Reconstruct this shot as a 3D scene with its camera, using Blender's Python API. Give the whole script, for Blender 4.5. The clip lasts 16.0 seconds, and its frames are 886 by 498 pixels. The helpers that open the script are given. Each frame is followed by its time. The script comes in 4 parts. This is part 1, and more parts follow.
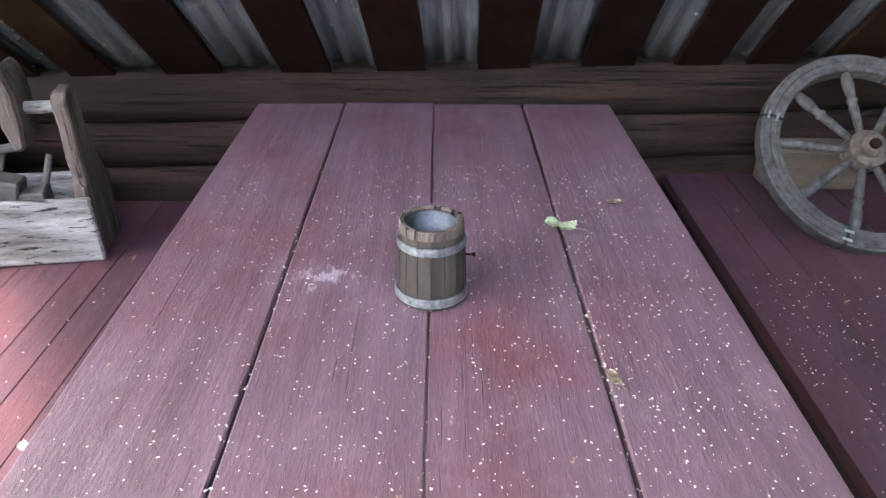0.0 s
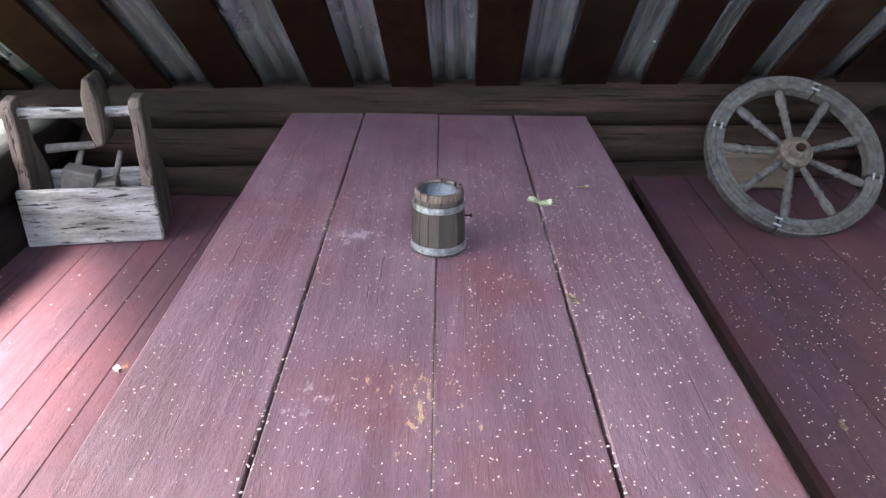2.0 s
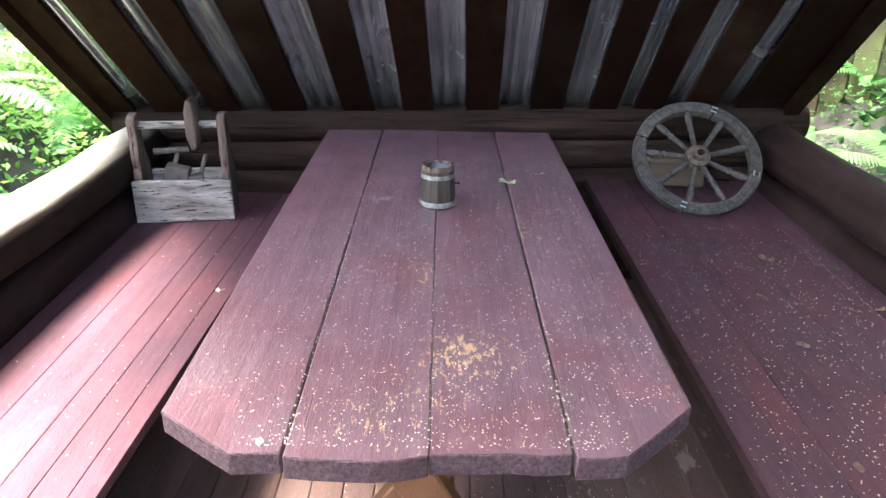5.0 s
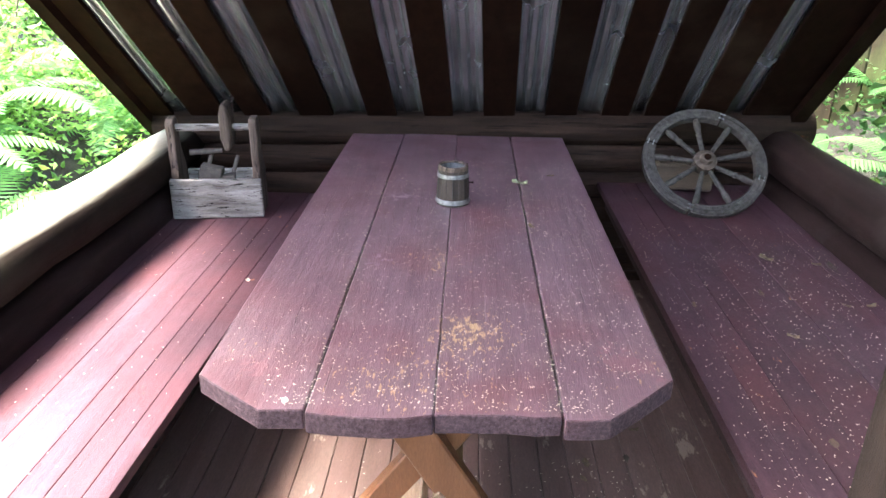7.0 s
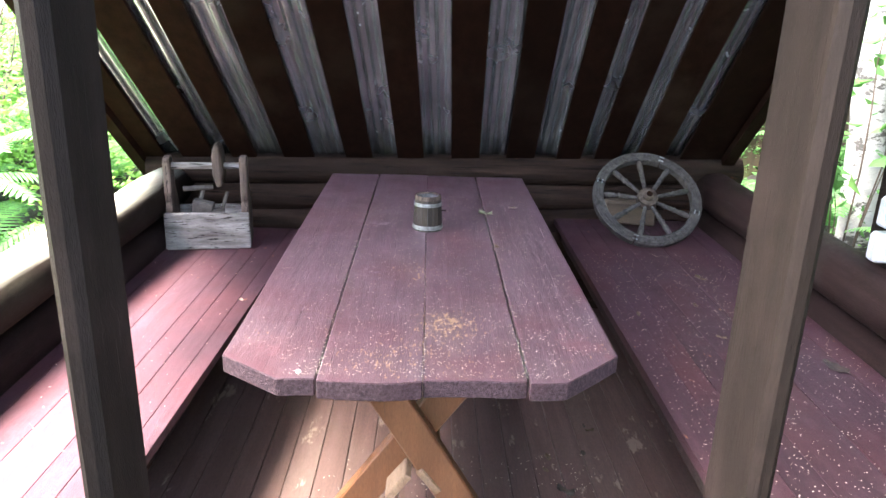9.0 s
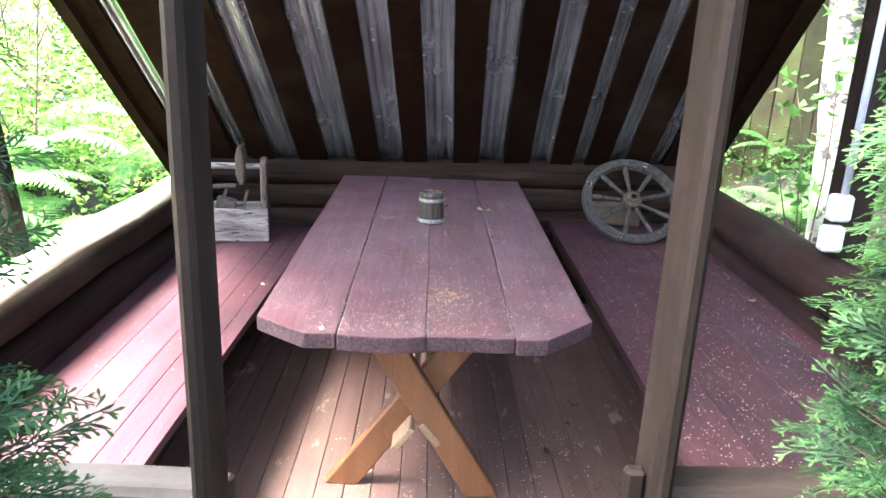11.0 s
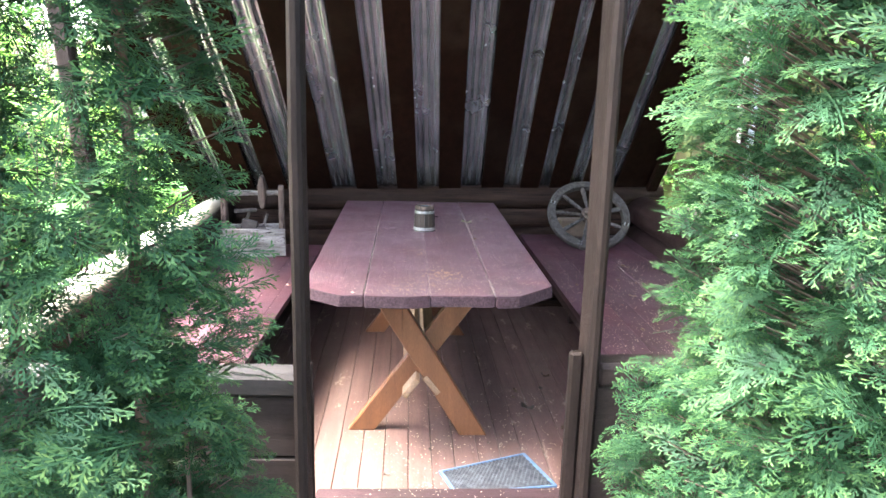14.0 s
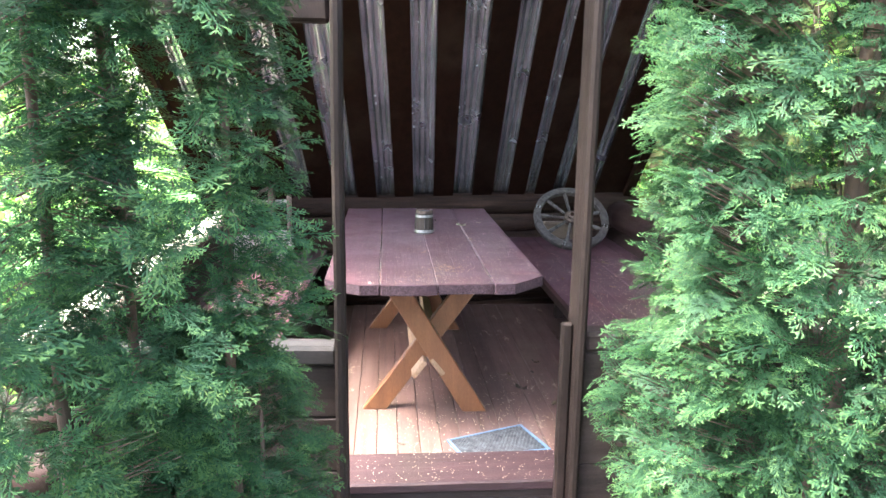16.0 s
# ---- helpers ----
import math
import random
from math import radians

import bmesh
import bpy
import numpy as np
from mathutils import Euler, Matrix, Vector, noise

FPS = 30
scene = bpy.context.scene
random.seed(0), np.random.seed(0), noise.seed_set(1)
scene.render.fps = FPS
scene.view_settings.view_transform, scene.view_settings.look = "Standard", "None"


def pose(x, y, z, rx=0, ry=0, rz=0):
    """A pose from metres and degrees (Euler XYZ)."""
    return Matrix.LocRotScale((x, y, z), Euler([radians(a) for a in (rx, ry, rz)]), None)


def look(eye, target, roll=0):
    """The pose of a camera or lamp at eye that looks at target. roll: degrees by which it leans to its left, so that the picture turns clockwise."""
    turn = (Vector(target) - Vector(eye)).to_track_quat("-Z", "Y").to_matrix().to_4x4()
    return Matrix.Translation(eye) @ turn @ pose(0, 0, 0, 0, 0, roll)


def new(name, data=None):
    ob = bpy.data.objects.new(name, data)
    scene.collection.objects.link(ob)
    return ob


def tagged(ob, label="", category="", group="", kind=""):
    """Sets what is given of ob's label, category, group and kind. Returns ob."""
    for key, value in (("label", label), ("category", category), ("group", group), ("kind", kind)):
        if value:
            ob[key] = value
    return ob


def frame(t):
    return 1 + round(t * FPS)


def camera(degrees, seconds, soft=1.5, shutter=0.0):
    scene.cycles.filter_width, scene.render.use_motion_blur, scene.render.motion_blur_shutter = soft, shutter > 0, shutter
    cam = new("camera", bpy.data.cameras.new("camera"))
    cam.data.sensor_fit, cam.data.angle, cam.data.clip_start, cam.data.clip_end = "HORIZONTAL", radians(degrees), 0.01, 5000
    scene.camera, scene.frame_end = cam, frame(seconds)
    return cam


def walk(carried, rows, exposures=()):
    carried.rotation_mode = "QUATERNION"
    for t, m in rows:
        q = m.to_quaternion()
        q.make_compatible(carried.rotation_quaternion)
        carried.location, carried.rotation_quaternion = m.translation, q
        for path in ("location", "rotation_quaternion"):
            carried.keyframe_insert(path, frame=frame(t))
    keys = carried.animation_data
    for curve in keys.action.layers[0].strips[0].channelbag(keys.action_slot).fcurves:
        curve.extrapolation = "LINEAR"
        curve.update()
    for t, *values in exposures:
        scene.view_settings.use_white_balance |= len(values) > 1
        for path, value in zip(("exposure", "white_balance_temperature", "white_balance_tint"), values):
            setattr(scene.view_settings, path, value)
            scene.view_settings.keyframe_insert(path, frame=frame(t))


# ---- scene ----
cam = camera(63.0, 16.0)
PATH = [
    (0, (0.017, 0.257, 1.423), (0.027, 1.994, 0.431), 0.35),
    (0.5, (0.015, 0.162, 1.435), (0.024, 1.912, 0.467), 0.42),
    (1, (0.013, 0.059, 1.453), (0.021, 1.818, 0.501), 0.49),
    (1.5, (0.009, -0.033, 1.470), (0.020, 1.734, 0.533), 0.68),
    (2, (0.003, -0.146, 1.486), (0.017, 1.629, 0.566), 0.91),
    (2.5, (0.005, -0.263, 1.502), (0.016, 1.521, 0.598), 0.82),
    (3, (0.005, -0.405, 1.517), (0.019, 1.388, 0.631), 0.97),
    (3.5, (0.005, -0.548, 1.533), (0.017, 1.254, 0.665), 1.14),
    (4, (0.001, -0.719, 1.551), (0.016, 1.094, 0.706), 1.11),
    (4.7, (0.005, -0.935, 1.573), (0.018, 0.894, 0.765), 1.08),
    (6.5, (0.055, -1.135, 1.605), (0.017, 0.706, 0.825), 0.88),
    (7, (0.052, -1.170, 1.601), (-0.008, 0.673, 0.826), 0.91),
    (7.5, (0.022, -1.250, 1.583), (0.000, 0.613, 0.854), 1.36),
    (8, (-0.004, -1.355, 1.584), (0.046, 0.533, 0.927), 1.92),
    (10.5, (0.003, -1.777, 1.594), (0.043, 0.129, 0.989), 2.08),
    (11, (-0.006, -1.881, 1.590), (0.037, 0.032, 1.007), 2.53),
    (11.5, (-0.061, -2.004, 1.565), (0.041, -0.084, 1.017), 3.13),
    (12, (-0.117, -2.188, 1.556), (0.032, -0.264, 1.032), 2.76),
    (12.5, (-0.136, -2.309, 1.551), (0.030, -0.381, 1.049), 2.28),
    (13, (-0.126, -2.431, 1.547), (0.021, -0.496, 1.066), 1.89),
    (13.5, (-0.096, -2.562, 1.550), (0.025, -0.621, 1.084), 1.64),
    (14, (-0.094, -2.668, 1.551), (0.007, -0.721, 1.105), 1.45),
    (14.5, (-0.106, -2.763, 1.553), (-0.017, -0.810, 1.130), 1.44),
    (15, (-0.151, -2.844, 1.554), (-0.053, -0.888, 1.148), 1.51),
    (15.5, (-0.196, -2.958, 1.555), (-0.071, -1.003, 1.152), 1.23),
    (16, (-0.227, -3.091, 1.558), (-0.071, -1.139, 1.152), 0.82),
]
walk(cam, [(t, look(eye, target, roll)) for t, eye, target, roll in PATH], exposures=[(0.0, 4.12), (4.0, 3.76), (6.5, 3.6), (11.0, 3.74), (16.0, 3.76)])

# ---------------------------------------------------------------- light
world = bpy.data.worlds.new("sky")
scene.world = world
world.use_nodes = True
wn = world.node_tree.nodes
wl = world.node_tree.links
sky = wn.new("ShaderNodeTexSky")
sky.sky_type = "NISHITA"
sky.sun_disc = False
sky.sun_elevation = radians(67)
sky.sun_rotation = radians(261)
sky.air_density = 1.0
sky.dust_density = 4.0
sky.ozone_density = 0.8
wn["Background"].inputs["Strength"].default_value = 0.31
wl.new(sky.outputs["Color"], wn["Background"].inputs["Color"])

sun_data = bpy.data.lights.new("sun", "SUN")
sun_data.energy = 7.2
sun_data.angle = radians(27)
sun_data.color = (1.0, 0.985, 0.96)
sun = new("sun", sun_data)
sun.matrix_world = look((-6.85, -1.1, 16.3), (0, 0, 0))


# ---------------------------------------------------------------- materials
def ramp_node(nt, stops):
    r = nt.nodes.new("ShaderNodeValToRGB")
    while len(r.color_ramp.elements) < len(stops):
        r.color_ramp.elements.new(0.5)
    for e, (p, c) in zip(r.color_ramp.elements, stops):
        e.position = p
        e.color = (*c, 1) if len(c) == 3 else c
    return r


def noise_node(nt, vec, scale, detail=4.0, rough=0.55, stretch=(1, 1, 1), shift=None):
    mp = nt.nodes.new("ShaderNodeMapping")
    mp.inputs["Scale"].default_value = stretch
    nt.links.new(vec, mp.inputs["Vector"])
    if shift is not None:
        nt.links.new(shift, mp.inputs["Location"])
    n = nt.nodes.new("ShaderNodeTexNoise")
    n.inputs["Scale"].default_value = scale
    n.inputs["Detail"].default_value = detail
    n.inputs["Roughness"].default_value = rough
    nt.links.new(mp.outputs["Vector"], n.inputs["Vector"])
    return n


def mix_color(nt, fac, a, b, mode="MIX"):
    m = nt.nodes.new("ShaderNodeMix")
    m.data_type = "RGBA"
    m.blend_type = mode
    for sock, v in ((m.inputs[0], fac), (m.inputs[6], a), (m.inputs[7], b)):
        if isinstance(v, (tuple, list)):
            sock.default_value = (*v, 1)
        elif isinstance(v, (int, float)):
            sock.default_value = v
        else:
            nt.links.new(v, sock)
    return m.outputs[2]


AXES = {"x": (0.06, 1, 1), "y": (1, 0.06, 1), "z": (1, 1, 0.06), "n": (1, 1, 1)}


def surface(name, dark, light, rough=0.6, axis="n", grain=28.0, bump=0.25, worn=None, worn_at=0.62, worn_scale=9.0,
            stain=None, stain_at=0.6, stain_scale=2.2, metal=0.0, spread=0.25, gloss=0.15, spec=0.5, island=False, patches=(), film=None, film_at=0.5, film_scale=9.0,
            fine=0.3, scuff=(), crack=None, crack_at=0.36, relief=0.004):
    """Grain along an axis, a shift for each piece, wear to a second colour and large stains."""
    m = bpy.data.materials.new(name)
    m.use_nodes = True
    nt = m.node_tree
    bs = nt.nodes["Principled BSDF"]
    tc = nt.nodes.new("ShaderNodeTexCoord")
    vec = tc.outputs["Object"]
    if island:
        info = nt.nodes.new("ShaderNodeNewGeometry")
        rnd = info.outputs["Random Per Island"]
    else:
        info = nt.nodes.new("ShaderNodeObjectInfo")
        rnd = info.outputs["Random"]
    mul = nt.nodes.new("ShaderNodeMath")
    mul.operation = "MULTIPLY"
    mul.inputs[1].default_value = 37.0
    nt.links.new(rnd, mul.inputs[0])
    g = noise_node(nt, vec, grain, 5, 0.6, AXES[axis], mul.outputs[0])
    r = ramp_node(nt, [(0.3, dark), (0.72, light)])
    nt.links.new(g.outputs["Fac"], r.inputs["Fac"])
    col = r.outputs["Color"]
    if stain is not None:
        s = noise_node(nt, vec, stain_scale, 5, 0.6, (1, 1, 1), mul.outputs[0])
        sr = ramp_node(nt, [(stain_at - 0.08, (0, 0, 0)), (stain_at + 0.14, (1, 1, 1))])
        nt.links.new(s.outputs["Fac"], sr.inputs["Fac"])
        col = mix_color(nt, sr.outputs["Color"], col, stain)
    if film is not None:
        fn = noise_node(nt, vec, film_scale, 9, 0.74, tuple(max(v, 0.55) for v in AXES[axis]), mul.outputs[0])
        fr = ramp_node(nt, [(film_at - 0.1, (0, 0, 0)), (film_at + 0.22, (0.7, 0.7, 0.7))])
        nt.links.new(fn.outputs["Fac"], fr.inputs["Fac"])
        col = mix_color(nt, fr.outputs["Color"], col, film)
    fx = AXES[axis]
    fg = noise_node(nt, vec, 210.0, 4, 0.8, tuple(max(v, 0.22) for v in fx), mul.outputs[0])
    if fine:
        fm = nt.nodes.new("ShaderNodeMapRange")
        fm.inputs["From Min"].default_value = 0.25
        fm.inputs["From Max"].default_value = 0.75
        fm.inputs["To Min"].default_value = 1 - fine
        fm.inputs["To Max"].default_value = 1 + fine
        nt.links.new(fg.outputs["Fac"], fm.inputs["Value"])
        fh = nt.nodes.new("ShaderNodeHueSaturation")
        nt.links.new(fm.outputs["Result"], fh.inputs["Value"])
        nt.links.new(col, fh.inputs["Color"])
        col = fh.outputs["Color"]
    height = nt.nodes.new("ShaderNodeMath")
    height.operation = "MULTIPLY_ADD"
    height.inputs[1].default_value = 0.6
    nt.links.new(fg.outputs["Fac"], height.inputs[0])
    nt.links.new(g.outputs["Fac"], height.inputs[2])
    relief_value = height.outputs[0]
    if crack is not None:
        cn = noise_node(nt, vec, 105.0, 4, 0.6, tuple(v if v == 1 else 0.02 for v in fx), mul.outputs[0])
        cr = ramp_node(nt, [(crack_at - 0.025, (1, 1, 1)), (crack_at + 0.015, (0, 0, 0))])
        nt.links.new(cn.outputs["Fac"], cr.inputs["Fac"])
        col = mix_color(nt, cr.outputs["Color"], col, crack)
        dip = nt.nodes.new("ShaderNodeMath")
        dip.operation = "MULTIPLY_ADD"
        dip.inputs[1].default_value = -0.8
        nt.links.new(cr.outputs["Color"], dip.inputs[0])
        nt.links.new(relief_value, dip.inputs[2])
        relief_value = dip.outputs[0]
    if worn is not None:
        w = noise_node(nt, vec, worn_scale, 8, 0.72, tuple(max(v, 0.35) for v in AXES[axis]), None)
        wr = ramp_node(nt, [(worn_at, (0, 0, 0)), (worn_at + 0.035, (1, 1, 1))])
        worn_value = w.outputs["Fac"]
        for centre, reach, more in patches:
            ds = nt.nodes.new("ShaderNodeVectorMath")
            ds.operation = "DISTANCE"
            ds.inputs[1].default_value = centre
            nt.links.new(vec, ds.inputs[0])
            fall = nt.nodes.new("ShaderNodeMapRange")
            fall.inputs["From Max"].default_value = reach
            fall.inputs["To Min"].default_value = more
            fall.inputs["To Max"].default_value = 0.0
            nt.links.new(ds.outputs["Value"], fall.inputs["Value"])
            sm = nt.nodes.new("ShaderNodeMath")
            nt.links.new(worn_value, sm.inputs[0])
            nt.links.new(fall.outputs["Result"], sm.inputs[1])
            worn_value = sm.outputs[0]
        nt.links.new(worn_value, wr.inputs["Fac"])
        col = mix_color(nt, wr.outputs["Color"], col, worn)
    for tint, centre, reach, at, size in scuff:
        sn = noise_node(nt, vec, size, 8, 0.75, tuple(max(q, 0.5) for q in AXES[axis]), None)
        ds = nt.nodes.new("ShaderNodeVectorMath")
        ds.operation = "DISTANCE"
        ds.inputs[1].default_value = centre
        nt.links.new(vec, ds.inputs[0])
        fall = nt.nodes.new("ShaderNodeMapRange")
        fall.inputs["From Max"].default_value = reach
        fall.inputs["To Min"].default_value = 0.16
        fall.inputs["To Max"].default_value = -0.3
        nt.links.new(ds.outputs["Value"], fall.inputs["Value"])
        sm = nt.nodes.new("ShaderNodeMath")
        nt.links.new(sn.outputs["Fac"], sm.inputs[0])
        nt.links.new(fall.outputs["Result"], sm.inputs[1])
        sr = ramp_node(nt, [(at, (0, 0, 0)), (at + 0.05, (0.9, 0.9, 0.9))])
        nt.links.new(sm.outputs[0], sr.inputs["Fac"])
        col = mix_color(nt, sr.outputs["Color"], col, tint)
    if spread:
        v = nt.nodes.new("ShaderNodeMapRange")
        v.inputs["To Min"].default_value = 1 - spread
        v.inputs["To Max"].default_value = 1 + spread
        nt.links.new(rnd, v.inputs["Value"])
        hs = nt.nodes.new("ShaderNodeHueSaturation")
        nt.links.new(v.outputs["Result"], hs.inputs["Value"])
        nt.links.new(col, hs.inputs["Color"])
        col = hs.outputs["Color"]
    nt.links.new(col, bs.inputs["Base Color"])
    bs.inputs["Metallic"].default_value = metal
    bs.inputs["Specular IOR Level"].default_value = spec
    rr = nt.nodes.new("ShaderNodeMapRange")
    rr.inputs["To Min"].default_value = max(rough - gloss, 0.05)
    rr.inputs["To Max"].default_value = min(rough + gloss, 1.0)
    big = noise_node(nt, vec, 5.0, 4, 0.6)
    nt.links.new(big.outputs["Fac"], rr.inputs["Value"])
    nt.links.new(rr.outputs["Result"], bs.inputs["Roughness"])
    if bump:
        b = nt.nodes.new("ShaderNodeBump")
        b.inputs["Strength"].default_value = bump
        b.inputs["Distance"].default_value = relief
        nt.links.new(relief_value, b.inputs["Height"])
        nt.links.new(b.outputs["Normal"], bs.inputs["Normal"])
    return m


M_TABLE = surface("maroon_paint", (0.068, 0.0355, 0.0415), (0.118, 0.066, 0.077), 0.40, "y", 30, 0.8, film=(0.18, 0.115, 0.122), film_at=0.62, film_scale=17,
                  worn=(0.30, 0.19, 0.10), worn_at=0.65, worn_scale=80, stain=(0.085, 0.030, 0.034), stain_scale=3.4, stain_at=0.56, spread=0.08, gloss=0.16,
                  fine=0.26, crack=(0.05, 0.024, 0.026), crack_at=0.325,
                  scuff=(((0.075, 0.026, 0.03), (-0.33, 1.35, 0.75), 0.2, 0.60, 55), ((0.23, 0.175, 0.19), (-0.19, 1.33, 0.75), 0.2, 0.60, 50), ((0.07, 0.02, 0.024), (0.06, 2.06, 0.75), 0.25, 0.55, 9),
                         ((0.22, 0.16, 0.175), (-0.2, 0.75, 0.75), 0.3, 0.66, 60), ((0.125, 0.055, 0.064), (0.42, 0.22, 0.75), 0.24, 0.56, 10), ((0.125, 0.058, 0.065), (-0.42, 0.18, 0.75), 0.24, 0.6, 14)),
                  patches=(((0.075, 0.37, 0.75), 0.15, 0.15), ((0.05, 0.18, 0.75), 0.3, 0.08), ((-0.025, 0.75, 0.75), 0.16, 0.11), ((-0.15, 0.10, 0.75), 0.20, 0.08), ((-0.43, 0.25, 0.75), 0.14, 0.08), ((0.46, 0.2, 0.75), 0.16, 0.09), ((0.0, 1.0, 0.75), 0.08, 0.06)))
M_END = surface("sawn_end_grain", (0.028, 0.016, 0.018), (0.085, 0.052, 0.058), 0.8, "n", 110, 1.0, stain=(0.06, 0.027, 0.031), spread=0.15, spec=0.15, fine=0.5, relief=0.008)
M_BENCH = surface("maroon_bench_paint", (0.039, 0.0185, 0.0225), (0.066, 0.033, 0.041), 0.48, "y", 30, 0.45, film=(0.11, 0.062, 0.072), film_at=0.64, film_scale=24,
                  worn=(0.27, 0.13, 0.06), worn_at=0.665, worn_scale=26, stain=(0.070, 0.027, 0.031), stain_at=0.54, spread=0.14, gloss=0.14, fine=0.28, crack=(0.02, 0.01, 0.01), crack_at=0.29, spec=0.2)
M_STEP = surface("trodden_maroon_paint", (0.026, 0.014, 0.015), (0.055, 0.029, 0.031), 0.6, "x", 26, 0.6, worn=(0.10, 0.075, 0.06), worn_at=0.63, worn_scale=20, stain=(0.03, 0.02, 0.018), spread=0.1, spec=0.25, crack=(0.01, 0.006, 0.006), crack_at=0.34)
M_FLOOR = surface("brown_floor_paint", (0.080, 0.046, 0.037), (0.135, 0.081, 0.068), 0.55, "y", 22, 0.35,
                  worn=(0.25, 0.19, 0.15), worn_at=0.6, worn_scale=10, stain=(0.11, 0.075, 0.06), spread=0.12, fine=0.3, crack=(0.04, 0.025, 0.018), crack_at=0.29, spec=0.35)
M_LEG = surface("ochre_varnish", (0.130, 0.050, 0.019), (0.19, 0.078, 0.031), 0.45, "z", 20, 0.5, worn=(0.38, 0.24, 0.12),
                worn_at=0.68, worn_scale=18, spread=0.08, crack=(0.07, 0.025, 0.012), crack_at=0.30)
M_SPLIT = surface("pale_split_wood", (0.17, 0.10, 0.055), (0.34, 0.22, 0.13), 0.75, "y", 30, 0.6, spread=0.15)
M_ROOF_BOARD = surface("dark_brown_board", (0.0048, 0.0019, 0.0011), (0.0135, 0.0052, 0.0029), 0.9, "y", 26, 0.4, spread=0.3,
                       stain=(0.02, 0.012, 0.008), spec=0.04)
M_METAL = surface("galvanised_metal", (0.28, 0.29, 0.295), (0.58, 0.59, 0.60), 0.26, "y", 5, 0.01, stain=(0.16, 0.19, 0.21), stain_scale=9, stain_at=0.66,
                  metal=0.8, spread=0.0, gloss=0.05, fine=0.1)
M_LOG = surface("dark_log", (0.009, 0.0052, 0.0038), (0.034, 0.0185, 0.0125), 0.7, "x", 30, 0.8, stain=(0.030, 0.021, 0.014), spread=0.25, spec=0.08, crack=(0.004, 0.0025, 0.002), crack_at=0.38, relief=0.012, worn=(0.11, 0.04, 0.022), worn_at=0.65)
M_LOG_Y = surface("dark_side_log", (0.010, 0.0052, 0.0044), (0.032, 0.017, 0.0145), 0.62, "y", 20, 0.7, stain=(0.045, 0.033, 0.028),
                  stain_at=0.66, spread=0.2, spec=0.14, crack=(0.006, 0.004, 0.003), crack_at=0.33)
M_LOG_PALE = surface("sunlit_top_log", (0.010, 0.006, 0.0045), (0.026, 0.016, 0.011), 0.75, "y", 22, 0.7, stain=(0.03, 0.024, 0.016), spread=0.1, spec=0.12, crack=(0.01, 0.006, 0.004), crack_at=0.34)
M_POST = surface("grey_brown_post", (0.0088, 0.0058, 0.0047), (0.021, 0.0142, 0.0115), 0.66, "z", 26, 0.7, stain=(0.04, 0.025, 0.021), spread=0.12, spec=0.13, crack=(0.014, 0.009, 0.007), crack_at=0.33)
M_GREY = surface("weathered_wood", (0.10, 0.078, 0.066), (0.40, 0.355, 0.315), 0.85, "x", 34, 1.0, worn=(0.035, 0.026, 0.022),
                 worn_at=0.70, worn_scale=16, spread=0.12, spec=0.2, crack=(0.02, 0.014, 0.011), crack_at=0.39, relief=0.01)
M_GREY_Z = surface("weathered_upright", (0.035, 0.022, 0.016), (0.14, 0.10, 0.078), 0.85, "z", 34, 0.9, worn=(0.03, 0.02, 0.016), worn_at=0.63, worn_scale=14, spread=0.15, spec=0.2, crack=(0.014, 0.009, 0.007), crack_at=0.40, relief=0.008)
M_WHEEL = surface("weathered_wheel", (0.017, 0.014, 0.012), (0.074, 0.064, 0.056), 0.8, "n", 45, 0.8, stain=(0.075, 0.058, 0.048), spread=0.12, spec=0.2)
M_HUB = surface("weathered_hub", (0.03, 0.02, 0.015), (0.11, 0.08, 0.06), 0.85, "n", 45, 0.8, stain=(0.04, 0.028, 0.02), spread=0.12, spec=0.2)
M_STAVE = surface("dark_stave", (0.015, 0.010, 0.0075), (0.048, 0.034, 0.025), 0.65, "z", 30, 0.5, spread=0.35, spec=0.25, worn=(0.22, 0.19, 0.16), worn_at=0.68, worn_scale=60)
M_HOOP = surface("tin_hoop", (0.14, 0.14, 0.14), (0.40, 0.40, 0.39), 0.34, "n", 70, 0.3, metal=0.9, spread=0.0, worn=(0.06, 0.055, 0.05), worn_at=0.60, worn_scale=55)
M_LINER = surface("dull_tin", (0.045, 0.045, 0.047), (0.12, 0.122, 0.125), 0.5, "n", 40, 0.2, metal=0.9, spread=0.0)
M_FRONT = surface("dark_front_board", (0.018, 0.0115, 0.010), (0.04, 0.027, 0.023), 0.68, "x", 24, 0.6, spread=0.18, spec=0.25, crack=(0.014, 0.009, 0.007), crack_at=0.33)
M_SEED = surface("pale_seed", (0.50, 0.42, 0.31), (0.68, 0.60, 0.47), 0.7, "n", 5, 0, spread=0.0)
M_DRY = surface("dry_leaf", (0.055, 0.040, 0.020), (0.16, 0.12, 0.066), 0.7, "n", 60, 0.2, spread=0.3)
M_MAT = surface("grey_rubber", (0.006, 0.007, 0.008), (0.015, 0.016, 0.018), 0.8, "n", 30, 0.2, spread=0, spec=0.1)
M_MAT_RIB = surface("pale_rubber_rib", (0.035, 0.038, 0.042), (0.085, 0.090, 0.098), 0.8, "n", 30, 0.2, spread=0, spec=0.15)
M_MAT_RIM = surface("blue_rubber", (0.05, 0.10, 0.17), (0.09, 0.17, 0.27), 0.5, "n", 30, 0.2, spread=0)
